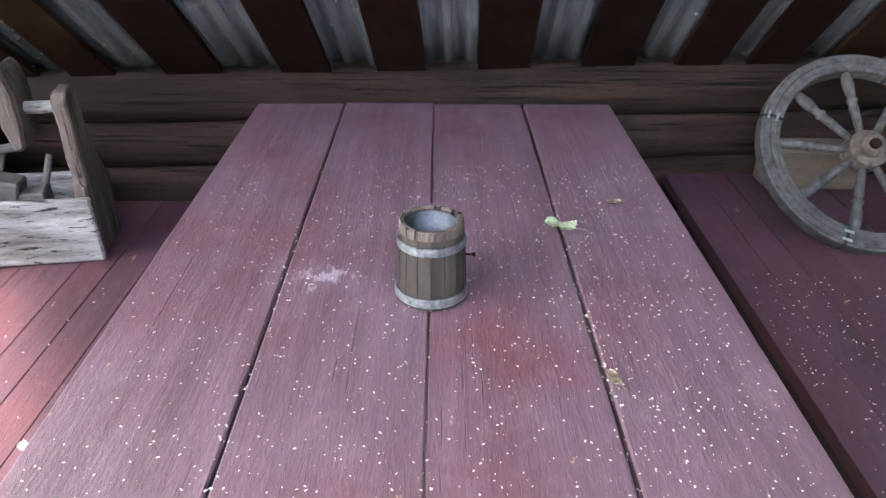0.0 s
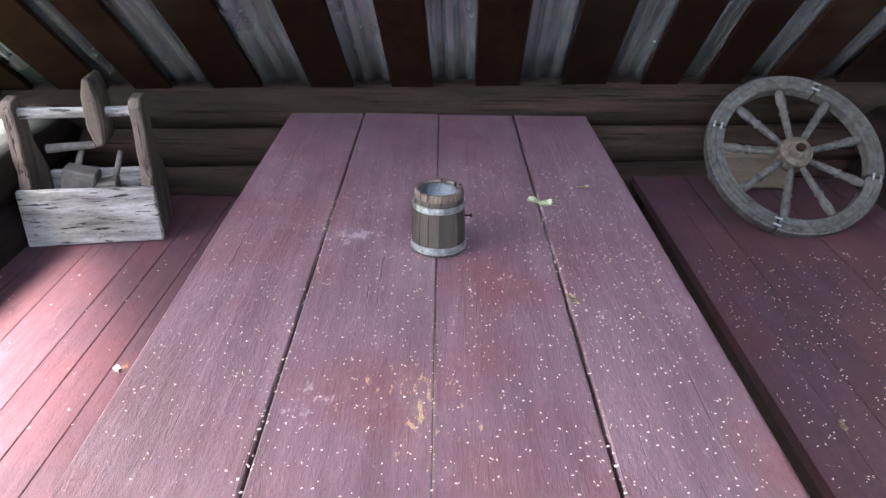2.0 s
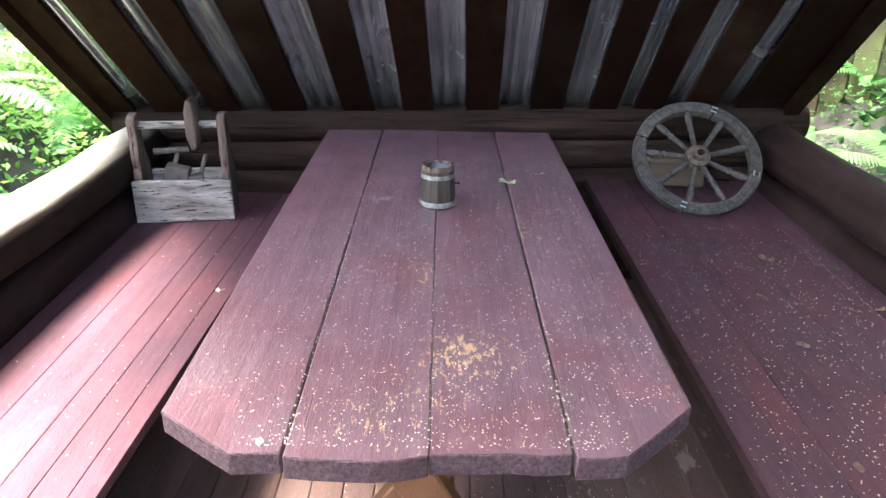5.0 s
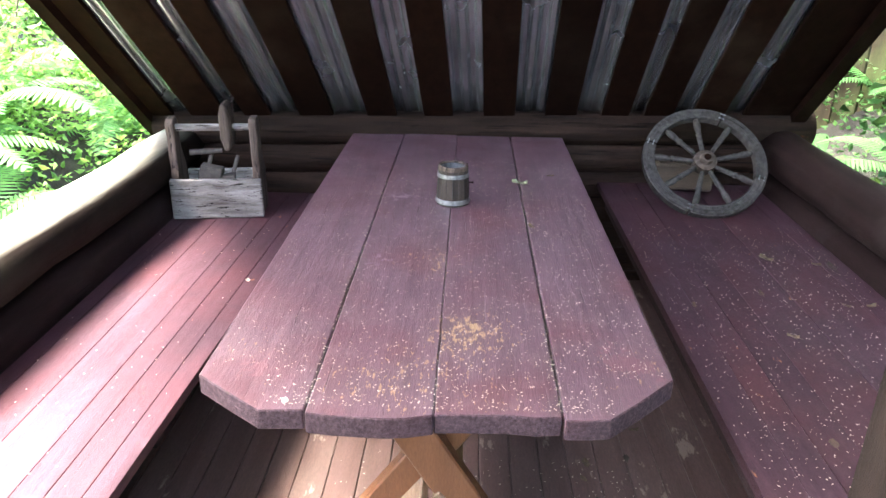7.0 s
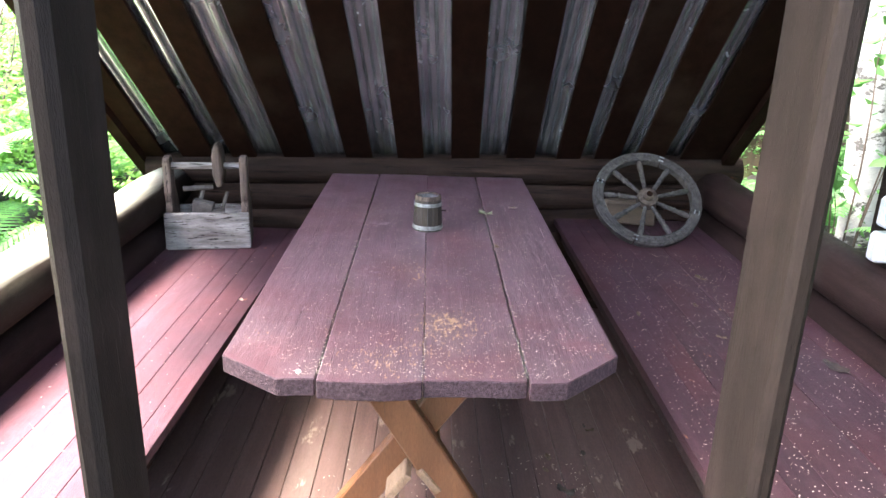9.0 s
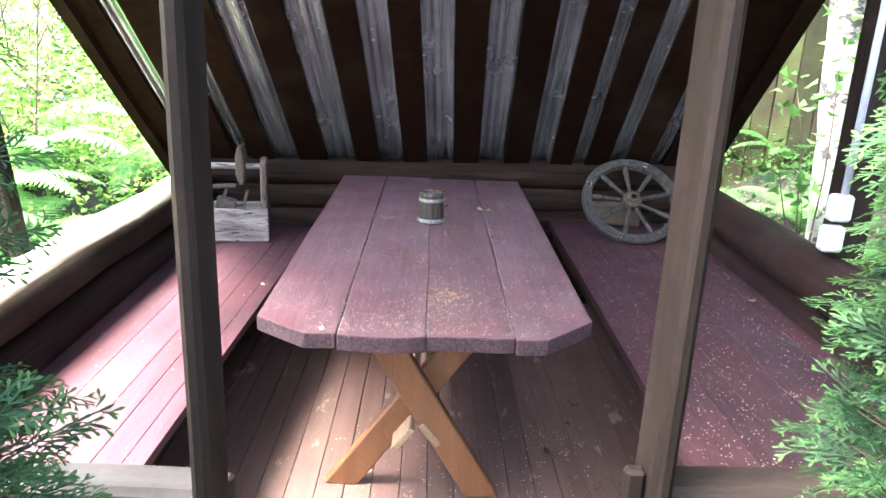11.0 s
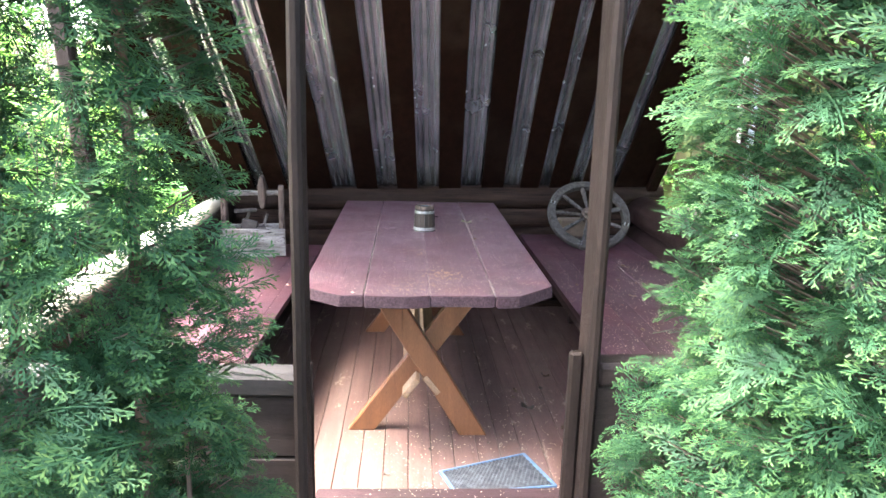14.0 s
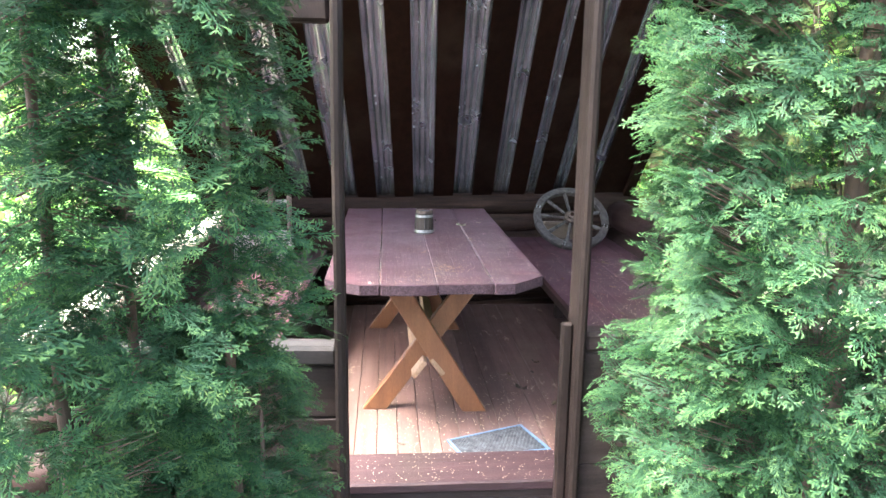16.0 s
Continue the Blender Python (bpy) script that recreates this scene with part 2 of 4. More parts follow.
M_SOIL = surface("soil", (0.014, 0.010, 0.0065), (0.04, 0.029, 0.02), 0.95, "n", 16, 1.0, relief=0.03, stain=(0.03, 0.05, 0.018), stain_scale=1.2, spread=0)
M_BARK = surface("thuja_bark", (0.035, 0.022, 0.015), (0.10, 0.066, 0.046), 0.9, "z", 40, 0.8, spread=0.2)
M_BIRCH = surface("birch_bark", (0.15, 0.145, 0.135), (0.30, 0.285, 0.265), 0.8, "x", 12, 0.8, worn=(0.03, 0.026, 0.022), worn_at=0.52, worn_scale=7, spread=0)
M_FENCE = surface("fence_plank", (0.016, 0.011, 0.006), (0.042, 0.028, 0.014), 0.85, "z", 16, 0.5, stain=(0.05, 0.065, 0.018), stain_at=0.48, spread=0.55, spec=0.2)
M_PLASTIC = surface("white_plastic", (0.46, 0.46, 0.45), (0.55, 0.55, 0.54), 0.35, "n", 8, 0.0, spread=0)
M_CONDUIT = surface("grey_conduit", (0.30, 0.31, 0.36), (0.40, 0.41, 0.46), 0.4, "n", 8, 0.0, spread=0)
M_BLOCK = surface("wood_block", (0.06, 0.040, 0.026), (0.13, 0.085, 0.052), 0.85, "x", 20, 0.6, spread=0.1)
M_TOOL = surface("old_tool_wood", (0.03, 0.022, 0.017), (0.095, 0.075, 0.06), 0.8, "n", 30, 0.4, spread=0.3)


def paint_sunlit_top(m, axis_z, pale):
    """Sunlight painted as a mottled pale strip along the exposed top of a log."""
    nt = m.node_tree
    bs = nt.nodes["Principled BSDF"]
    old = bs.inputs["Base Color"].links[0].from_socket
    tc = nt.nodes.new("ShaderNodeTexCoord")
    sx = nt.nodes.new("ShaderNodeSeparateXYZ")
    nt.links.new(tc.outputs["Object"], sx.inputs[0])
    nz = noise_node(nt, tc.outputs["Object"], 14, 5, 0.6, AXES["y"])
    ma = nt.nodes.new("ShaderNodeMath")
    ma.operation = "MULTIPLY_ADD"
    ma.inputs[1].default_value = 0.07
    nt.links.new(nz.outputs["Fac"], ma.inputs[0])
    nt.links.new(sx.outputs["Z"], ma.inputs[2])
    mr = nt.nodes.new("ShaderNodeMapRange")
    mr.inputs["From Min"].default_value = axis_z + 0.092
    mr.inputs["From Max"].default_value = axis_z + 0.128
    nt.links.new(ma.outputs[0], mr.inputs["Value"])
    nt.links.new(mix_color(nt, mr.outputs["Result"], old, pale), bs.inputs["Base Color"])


paint_sunlit_top(M_LOG_PALE, 0.667, (0.36, 0.335, 0.26))


def leaf_material(name, dark, light, tip, rough=0.5, through_light=0.35):
    m = bpy.data.materials.new(name)
    m.use_nodes = True
    nt = m.node_tree
    bs = nt.nodes["Principled BSDF"]
    geo = nt.nodes.new("ShaderNodeNewGeometry")
    tc = nt.nodes.new("ShaderNodeTexCoord")
    r = ramp_node(nt, [(0.0, dark), (0.65, light), (1.0, tip)])
    big = noise_node(nt, tc.outputs["Object"], 3.5, 3, 0.6)
    add = nt.nodes.new("ShaderNodeMath")
    add.operation = "MULTIPLY_ADD"
    add.inputs[1].default_value = 0.55
    nt.links.new(geo.outputs["Random Per Island"], add.inputs[0])
    mr = nt.nodes.new("ShaderNodeMapRange")
    mr.inputs["From Min"].default_value = 0.3
    mr.inputs["From Max"].default_value = 0.7
    mr.inputs["To Max"].default_value = 0.45
    nt.links.new(big.outputs["Fac"], mr.inputs["Value"])
    nt.links.new(mr.outputs["Result"], add.inputs[2])
    nt.links.new(add.outputs[0], r.inputs["Fac"])
    nt.links.new(r.outputs["Color"], bs.inputs["Base Color"])
    bs.inputs["Roughness"].default_value = rough
    bs.inputs["Specular IOR Level"].default_value = 0.18
    tr = nt.nodes.new("ShaderNodeBsdfTranslucent")
    nt.links.new(r.outputs["Color"], tr.inputs["Color"])
    mx = nt.nodes.new("ShaderNodeMixShader")
    mx.inputs[0].default_value = through_light
    nt.links.new(bs.outputs[0], mx.inputs[1])
    nt.links.new(tr.outputs[0], mx.inputs[2])
    nt.links.new(mx.outputs[0], nt.nodes["Material Output"].inputs["Surface"])
    return m


M_THUJA = leaf_material("thuja_spray", (0.015, 0.043, 0.023), (0.034, 0.090, 0.040), (0.075, 0.145, 0.055), 0.6, 0.55)
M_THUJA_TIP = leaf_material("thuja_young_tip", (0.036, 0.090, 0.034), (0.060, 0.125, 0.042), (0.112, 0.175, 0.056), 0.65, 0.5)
M_FERN = leaf_material("fern_frond", (0.05, 0.14, 0.04), (0.09, 0.21, 0.06), (0.16, 0.27, 0.08), 0.5, 0.4)
M_BUSH = leaf_material("bush_leaf", (0.06, 0.15, 0.03), (0.15, 0.29, 0.06), (0.34, 0.40, 0.08), 0.5, 0.4)
M_BIRCH_LEAF = leaf_material("birch_leaf", (0.035, 0.10, 0.025), (0.07, 0.17, 0.04), (0.14, 0.24, 0.06), 0.5, 0.35)
M_FOREST = leaf_material("forest_leaf", (0.02, 0.055, 0.018), (0.055, 0.13, 0.032), (0.14, 0.21, 0.055), 0.55, 0.4)


# ---------------------------------------------------------------- mesh helpers
def part(name, bm, material, parent=None, label="", smooth=False):
    me = bpy.data.meshes.new(name)
    bm.to_mesh(me)
    bm.free()
    me.materials.append(material)
    if smooth:
        for p in me.polygons:
            p.use_smooth = True
    ob = new(name, me)
    if parent is not None:
        ob.parent = parent
        ob.matrix_parent_inverse = parent.matrix_world.inverted()
    if label:
        ob["label"] = label
    return ob


def thing(name, at, label, category, group="", kind="", turn=0.0):
    e = new(name)
    e.empty_display_size = 0.05
    e.matrix_world = pose(*at, 0, 0, turn)
    bpy.context.view_layer.update()
    return tagged(e, label, category, group, kind)


def box_bm(x0, x1, y0, y1, z0, z1, bevel=0.004, cuts=0, wobble=0.0, axis=0):
    """A bevelled box, cut across its long axis and made slightly uneven."""
    bm = bmesh.new()
    bmesh.ops.create_cube(bm, size=1)
    bmesh.ops.transform(bm, matrix=Matrix.LocRotScale(((x0 + x1) / 2, (y0 + y1) / 2, (z0 + z1) / 2), None, (x1 - x0, y1 - y0, z1 - z0)), verts=bm.verts)
    if cuts:
        lo, hi = ((x0, x1), (y0, y1), (z0, z1))[axis]
        no = [0, 0, 0]
        no[axis] = 1
        for i in range(1, cuts + 1):
            co = [0, 0, 0]
            co[axis] = lo + (hi - lo) * i / (cuts + 1)
            bmesh.ops.bisect_plane(bm, geom=bm.verts[:] + bm.edges[:] + bm.faces[:], plane_co=co, plane_no=no)
    if bevel:
        sharp = [e for e in bm.edges if len(e.link_faces) == 2 and e.calc_face_angle(0) > 0.6]
        bmesh.ops.bevel(bm, geom=sharp, offset=bevel, segments=1, affect="EDGES")
    if wobble:
        for v in bm.verts:
            n = noise.noise_vector(v.co * 3.1 + Vector((x0 * 7, y0 * 5, z0 * 3)))
            v.co += n * wobble
    return bm


def prism_bm(points, z0, z1, bevel=0.004):
    """An upright prism over a plan outline."""
    bm = bmesh.new()
    low = [bm.verts.new((x, y, z0)) for x, y in points]
    f = bm.faces.new(low)
    ex = bmesh.ops.extrude_face_region(bm, geom=[f])
    for v in ex["geom"]:
        if isinstance(v, bmesh.types.BMVert):
            v.co.z = z1
    bmesh.ops.recalc_face_normals(bm, faces=bm.faces)
    if bevel:
        bmesh.ops.bevel(bm, geom=[e for e in bm.edges if e.calc_face_angle(0) > 0.3], offset=bevel, segments=1, affect="EDGES")
    return bm


def rod_bm(a, b, r0, r1=None, sides=12, rings=1, wobble=0.0, profile=None):
    """A round bar from a to b; profile gives radii along it."""
    a, b = Vector(a), Vector(b)
    r1 = r0 if r1 is None else r1
    d = b - a
    rot = d.to_track_quat("Z", "Y").to_matrix()
    radii = profile or [(i / rings, r0 + (r1 - r0) * i / rings) for i in range(rings + 1)]
    bm = bmesh.new()
    loops = []
    for s, r in radii:
        loop = []
        for k in range(sides):
            an = 2 * math.pi * k / sides
            p = a + d * s + rot @ Vector((math.cos(an) * r, math.sin(an) * r, 0))
            if wobble:
                p += noise.noise_vector(p * 2.6 + a) * wobble + noise.noise_vector(p * 11) * wobble * 0.25
            loop.append(bm.verts.new(p))
        loops.append(loop)
    for l0, l1 in zip(loops, loops[1:]):
        for k in range(sides):
            bm.faces.new((l0[k], l0[(k + 1) % sides], l1[(k + 1) % sides], l1[k]))
    bm.faces.new(loops[0][::-1])
    bm.faces.new(loops[-1])
    return bm


def moved(bm, m):
    bmesh.ops.transform(bm, matrix=m, verts=bm.verts)
    return bm


def mesh_from(name, verts, faces, material, parent=None):
    me = bpy.data.meshes.new(name)
    me.from_pydata(verts, [], faces)
    me.materials.append(material)
    ob = new(name, me)
    if parent is not None:
        ob.parent = parent
        ob.matrix_parent_inverse = parent.matrix_world.inverted()
    return ob


def back(x):
    """The inner face of the back wall."""
    return 2.29 + 0.0 * x


# ---------------------------------------------------------------- ground
def ground_height(x, y):
    bank = 1.0 * min(max((x - 1.68) / 0.75, 0), 1) * min(max((y + 0.6) / 1.4, 0), 1)
    bank += 0.9 * min(max((-x - 1.5) / 0.9, 0), 1) * min(max((y + 0.6) / 1.4, 0), 1)
    return -0.28 + bank + 0.05 * noise.noise(Vector((x * 0.8, y * 0.8, 0))) * min(1, abs(x) / 1.5)


def build_ground():
    verts, faces = [], []
    near = [i * 0.35 for i in range(-20, 21)]
    steps = [-900, -300, -120, -60, -30, -16, -11] + near + [11, 16, 30, 60, 120, 300, 900]
    n = len(steps)
    for y in steps:
        for x in steps:
            verts.append((x, y, ground_height(x, y)))
    for j in range(n - 1):
        for i in range(n - 1):
            faces.append((j * n + i, j * n + i + 1, (j + 1) * n + i + 1, (j + 1) * n + i))
    g = mesh_from("ground", verts, faces, M_SOIL)
    for p in g.data.polygons:
        p.use_smooth = True
    tagged(g, "dark forest soil with moss and litter round the shelter", "ground", kind="structure")


build_ground()


# ---------------------------------------------------------------- shelter
def log_wall(name, label, logs, material):
    w = thing(name, (0, 0, 0), label, "wall", kind="structure")
    for a, b, r, mat in logs:
        part("log", rod_bm(a, b, r, r, 18, 14, 0.012), mat or material, w, smooth=True)
    return w


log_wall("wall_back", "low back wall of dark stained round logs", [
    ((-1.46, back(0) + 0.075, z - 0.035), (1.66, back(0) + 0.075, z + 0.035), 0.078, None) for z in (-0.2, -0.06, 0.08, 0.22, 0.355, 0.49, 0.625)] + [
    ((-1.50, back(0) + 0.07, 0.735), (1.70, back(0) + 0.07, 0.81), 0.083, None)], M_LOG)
log_wall("wall_left", "low side wall of dark logs, sunlight painted on the top log", [
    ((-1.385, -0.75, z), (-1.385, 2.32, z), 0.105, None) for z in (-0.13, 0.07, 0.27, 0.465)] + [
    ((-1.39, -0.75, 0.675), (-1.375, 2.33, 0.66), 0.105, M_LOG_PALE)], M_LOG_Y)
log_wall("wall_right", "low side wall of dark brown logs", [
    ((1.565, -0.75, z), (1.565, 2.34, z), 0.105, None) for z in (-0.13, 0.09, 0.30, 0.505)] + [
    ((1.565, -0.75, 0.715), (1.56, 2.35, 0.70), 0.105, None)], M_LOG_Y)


def front_wall(name, x0, x1, top, material, label):
    w = thing(name, (0, 0, 0), label, "wall", kind="structure")
    low = top - 0.075
    zs = [-0.24, 0.0, 0.23, 0.44, low]
    for z0, z1 in zip(zs, zs[1:]):
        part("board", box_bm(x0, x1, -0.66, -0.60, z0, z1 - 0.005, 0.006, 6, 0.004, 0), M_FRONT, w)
    part("rail", box_bm(x0, x1, -0.675, -0.575, low, top, 0.014, 6, 0.005, 0), material, w)


M_GREY_RAIL = surface("weathered_rail", (0.013, 0.011, 0.0107), (0.036, 0.0325, 0.032), 0.75, "x", 22, 0.5, stain=(0.06, 0.05, 0.047), spread=0.1, spec=0.25)
front_wall("wall_front_1", -1.46, -0.40, 0.708, M_GREY_RAIL, "low dark boarded front wall with a weathered rail")
front_wall("wall_front_2", 0.482, 1.66, 0.748, M_FRONT, "low dark boarded front wall with a brown rail beside the entrance")


PITCH = 0.88
LEAN = 0.055


def roof_z(x, y):
    """The underside of the roof boards."""
    return 0.862 + 0.024 * x + (back(x) - y) * PITCH


def build_posts():
    top = roof_z(0, -0.75) - 0.06
    left = thing("post", (-0.38, -0.74, -0.28), "grey-brown plank post standing edgewise beside the entrance", "post", "front posts")
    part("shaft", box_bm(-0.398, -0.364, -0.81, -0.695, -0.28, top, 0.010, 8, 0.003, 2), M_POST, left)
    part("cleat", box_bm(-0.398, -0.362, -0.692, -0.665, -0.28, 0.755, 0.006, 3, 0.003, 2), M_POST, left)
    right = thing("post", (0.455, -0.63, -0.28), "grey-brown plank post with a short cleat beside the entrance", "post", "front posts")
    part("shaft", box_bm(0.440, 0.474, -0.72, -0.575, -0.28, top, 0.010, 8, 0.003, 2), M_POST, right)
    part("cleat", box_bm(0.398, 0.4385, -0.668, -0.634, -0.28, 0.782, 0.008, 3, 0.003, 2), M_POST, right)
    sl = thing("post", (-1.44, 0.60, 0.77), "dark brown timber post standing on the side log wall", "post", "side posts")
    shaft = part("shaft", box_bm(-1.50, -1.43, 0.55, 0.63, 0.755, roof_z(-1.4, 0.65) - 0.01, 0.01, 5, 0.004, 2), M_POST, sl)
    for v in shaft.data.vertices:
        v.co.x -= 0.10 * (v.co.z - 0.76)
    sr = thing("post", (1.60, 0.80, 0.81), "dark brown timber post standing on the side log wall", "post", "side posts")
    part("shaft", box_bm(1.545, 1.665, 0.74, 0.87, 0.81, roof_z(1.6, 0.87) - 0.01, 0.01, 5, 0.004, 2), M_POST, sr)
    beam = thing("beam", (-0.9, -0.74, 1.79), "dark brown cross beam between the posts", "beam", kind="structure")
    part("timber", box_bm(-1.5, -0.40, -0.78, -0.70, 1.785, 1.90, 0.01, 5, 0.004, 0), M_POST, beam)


build_posts()


def build_roof():
    roof = thing("roof", (0, 0.7, 2.0), "steep roof of galvanised corrugated sheet over dark brown boards", "roof", kind="structure")

    def board(x0, x1, drop, thick, mat, name):
        bm = bmesh.new()
        rows = []
        for i in range(13):
            y = 2.52 - i * 0.28
            row = []
            for x, d in ((x0, drop), (x1, drop), (x1, drop + thick), (x0, drop + thick)):
                xx = x + LEAN * (y - 2.29)
                w = noise.noise(Vector((x * 9, y * 2.2, 3))) * 0.004
                row.append(bm.verts.new((xx + w, y, roof_z(xx, y) + d)))
            rows.append(row)
        for r0, r1 in zip(rows, rows[1:]):
            for k in range(4):
                bm.faces.new((r0[k], r0[(k + 1) % 4], r1[(k + 1) % 4], r1[k]))
        bm.faces.new(rows[0])
        bm.faces.new(rows[-1][::-1])
        bmesh.ops.recalc_face_normals(bm, faces=bm.faces)
        return part(name, bm, mat, roof)

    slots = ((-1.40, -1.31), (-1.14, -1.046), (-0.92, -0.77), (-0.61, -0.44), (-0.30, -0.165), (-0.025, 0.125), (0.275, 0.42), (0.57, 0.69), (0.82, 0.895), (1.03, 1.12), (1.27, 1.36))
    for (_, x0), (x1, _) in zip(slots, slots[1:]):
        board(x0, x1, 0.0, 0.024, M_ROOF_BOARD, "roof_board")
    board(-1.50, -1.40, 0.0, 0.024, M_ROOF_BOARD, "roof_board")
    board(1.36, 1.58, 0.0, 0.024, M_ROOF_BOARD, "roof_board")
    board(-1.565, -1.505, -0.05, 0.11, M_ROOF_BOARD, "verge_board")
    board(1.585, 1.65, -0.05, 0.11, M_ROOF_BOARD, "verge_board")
    # corrugated sheet
    verts, faces = [], []
    xs = [-1.58 + 0.006 * i for i in range(541)]
    ys = [2.56 - 0.38 * i for i in range(10)]
    for y in ys:
        for x in xs:
            xx = x + LEAN * (y - 2.29)
            verts.append((xx, y, roof_z(xx, y) + 0.052 + 0.013 * max(-1.0, min(1.0, 1.7 * math.sin(2 * math.pi * (x - 0.06) / 0.0723)))))
    n = len(xs)
    for j in range(len(ys) - 1):
        for i in range(n - 1):
            faces.append((j * n + i, j * n + i + 1, (j + 1) * n + i + 1, (j + 1) * n + i))
    sheet = mesh_from("corrugated_sheet", verts, faces, M_METAL, roof)
    sheet.modifiers.new("thickness", "SOLIDIFY").thickness = 0.0015
    for p in sheet.data.polygons:
        p.use_smooth = True


build_roof()


def build_floor():
    fl = thing("floor", (0, 0.7, -0.03), "brown painted board floor, worn and dusty", "floor", kind="structure")
    x = -1.27
    while x < 1.40:
        w = 0.098 + random.uniform(-0.006, 0.006)
        part("floor_board", box_bm(x, x + w - 0.002, -0.17, 2.29, -0.035, random.uniform(-0.002, 0.002), 0.003, 3, 0.001, 1), M_FLOOR, fl)
        x += w
    part("joist_bed", box_bm(-1.28, 1.47, -0.44, 2.29, -0.2, -0.037, 0), M_FRONT, fl)


build_floor()


def build_sill():
    s = thing("threshold", (0.03, -0.5, -0.25), "maroon painted threshold step across the entrance, strewn with seeds", "step", kind="structure")
    part("tread", box_bm(-0.42, 0.51, -0.44, -0.18, 0.0, 0.045, 0.008, 6, 0.003, 0), M_STEP, s)
    part("riser", box_bm(-0.42, 0.51, -0.42, -0.385, -0.26, -0.002, 0.004, 4, 0.002, 0), M_FRONT, s)
    part("lower_step", box_bm(-0.355, 0.38, -0.74, -0.45, -0.28, -0.10, 0.01, 6, 0.003, 0), M_FRONT, s)


build_sill()


# ---------------------------------------------------------------- table
def build_table():
    t = thing("table", (0, 1.0, 0), "maroon painted plank table with clipped corners and ochre crossed legs", "table")
    joints = [-0.508, -0.256, 0.0, 0.256, 0.508]
    for i in range(4):
        x0, x1 = joints[i] + (0.0006, 0.0028, 0.0006, 0.003)[i], joints[i + 1] - (0.0028, 0.0006, 0.003, 0.0006)[i]
        y0 = (0.012, 0.0, 0.012, 0.02)[i]
        e0, e1 = back(x0) - 0.004, back(x1) - 0.004
        bow = (0.0, 0.010, -0.006, 0.0)[i]
        mid = [(f, y0 - bow * math.sin(math.pi * f) + 0.004 * noise.noise(Vector((f * 5, i * 3.7, 1.0)))) for f in (0.2, 0.4, 0.6, 0.8)]
        if i == 0:
            pts = [(x0, 0.125), (-0.43, 0.066), (-0.348, y0 - 0.006), (-0.30, y0 - 0.002), (x1, y0), (x1, e1), (x0, e0)]
        elif i == 3:
            pts = [(x0, y0 - 0.014), (0.31, y0 - 0.012), (0.35, y0 - 0.006), (0.43, 0.088), (x1, 0.165), (x1, e1), (x0, e0)]
        else:
            pts = [(x0, y0)] + [(x0 + (x1 - x0) * f, y) for f, y in mid] + [(x1, y0 + 0.008), (x1, e1), (x0, e0)]
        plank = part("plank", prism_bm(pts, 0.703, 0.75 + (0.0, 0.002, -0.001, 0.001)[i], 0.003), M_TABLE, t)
        plank.data.materials.append(M_END)
        for f in plank.data.polygons:
            if f.normal.y < -0.25 and f.normal.z < 0.8:
                f.material_index = 1
    for y in (0.37, 1.70):
        for dy, xb, xt in ((-0.026, 0.219, -0.21), (0.026, -0.289, 0.22)):
            bm = bmesh.new()
            hw = 0.061
            for yy in (y + dy - 0.024, y + dy + 0.024):
                bm.faces.new([bm.verts.new(p) for p in ((xb - hw, yy, 0.001), (xb + hw, yy, 0.001), (xt + hw, yy, 0.703), (xt - hw, yy, 0.703))])
            a, b = list(bm.faces)
            va, vb = list(a.verts), list(b.verts)
            for k in range(4):
                bm.faces.new((va[k], va[(k + 1) % 4], vb[(k + 1) % 4], vb[k]))
            bmesh.ops.recalc_face_normals(bm, faces=bm.faces)
            bmesh.ops.bevel(bm, geom=bm.edges[:], offset=0.005, segments=1, affect="EDGES")
            part("leg", bm, M_LEG, t)
        part("batten", box_bm(-0.42, 0.42, y + 0.055, y + 0.105, 0.658, 0.703, 0.004, 0), M_LEG, t)
    for s in (-1, 1):
        bm = box_bm(-0.013, 0.013, 0.300 + 0.015 * s, 1.74, -0.05, 0.05, 0.004, 3, 0.003, 1)
        part("stretcher", moved(bm, pose(-0.02 + 0.045 * s, 0, 0.245, 0, -38 * s, 0)), M_SPLIT, t, "pale split stretcher board")


build_table()


# ---------------------------------------------------------------- benches
def build_bench(name_label, edges, z, y0, y1_of, wall_side, skew):
    b = thing("bench", ((edges[0] + edges[-1]) / 2, 0.7, 0), name_label, "bench", "side benches")
    for x0, x1 in zip(edges, edges[1:]):
        k0 = skew * abs(x0 - edges[0 if wall_side < 0 else -1]) / abs(edges[-1] - edges[0])
        k1 = skew * abs(x1 - edges[0 if wall_side < 0 else -1]) / abs(edges[-1] - edges[0])
        pts = [(x0 + 0.0008 + k0 * y0, y0), (x1 - 0.0008 + k1 * y0, y0 + random.uniform(-0.006, 0.006)), (x1 - 0.0008 + k1 * 1.9, y1_of(x1)), (x0 + 0.0008 + k0 * 1.9, y1_of(x0))]
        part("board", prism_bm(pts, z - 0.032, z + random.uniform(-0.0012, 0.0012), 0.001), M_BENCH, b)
    xi = edges[-1] if wall_side < 0 else edges[0]
    part("apron", box_bm(xi - 0.09 if wall_side < 0 else xi + 0.03, xi - 0.06 if wall_side < 0 else xi + 0.055, y0, 2.2, z - 0.11, z - 0.034, 0.003), M_FRONT, b)
    for y in (-0.35, 0.8, 1.9):
        xa = xi - 0.30 if wall_side < 0 else xi + 0.30
        part("leg", box_bm(xa, xa + 0.06, y, y + 0.06, 0.001, z - 0.034, 0.004), M_FRONT, b)


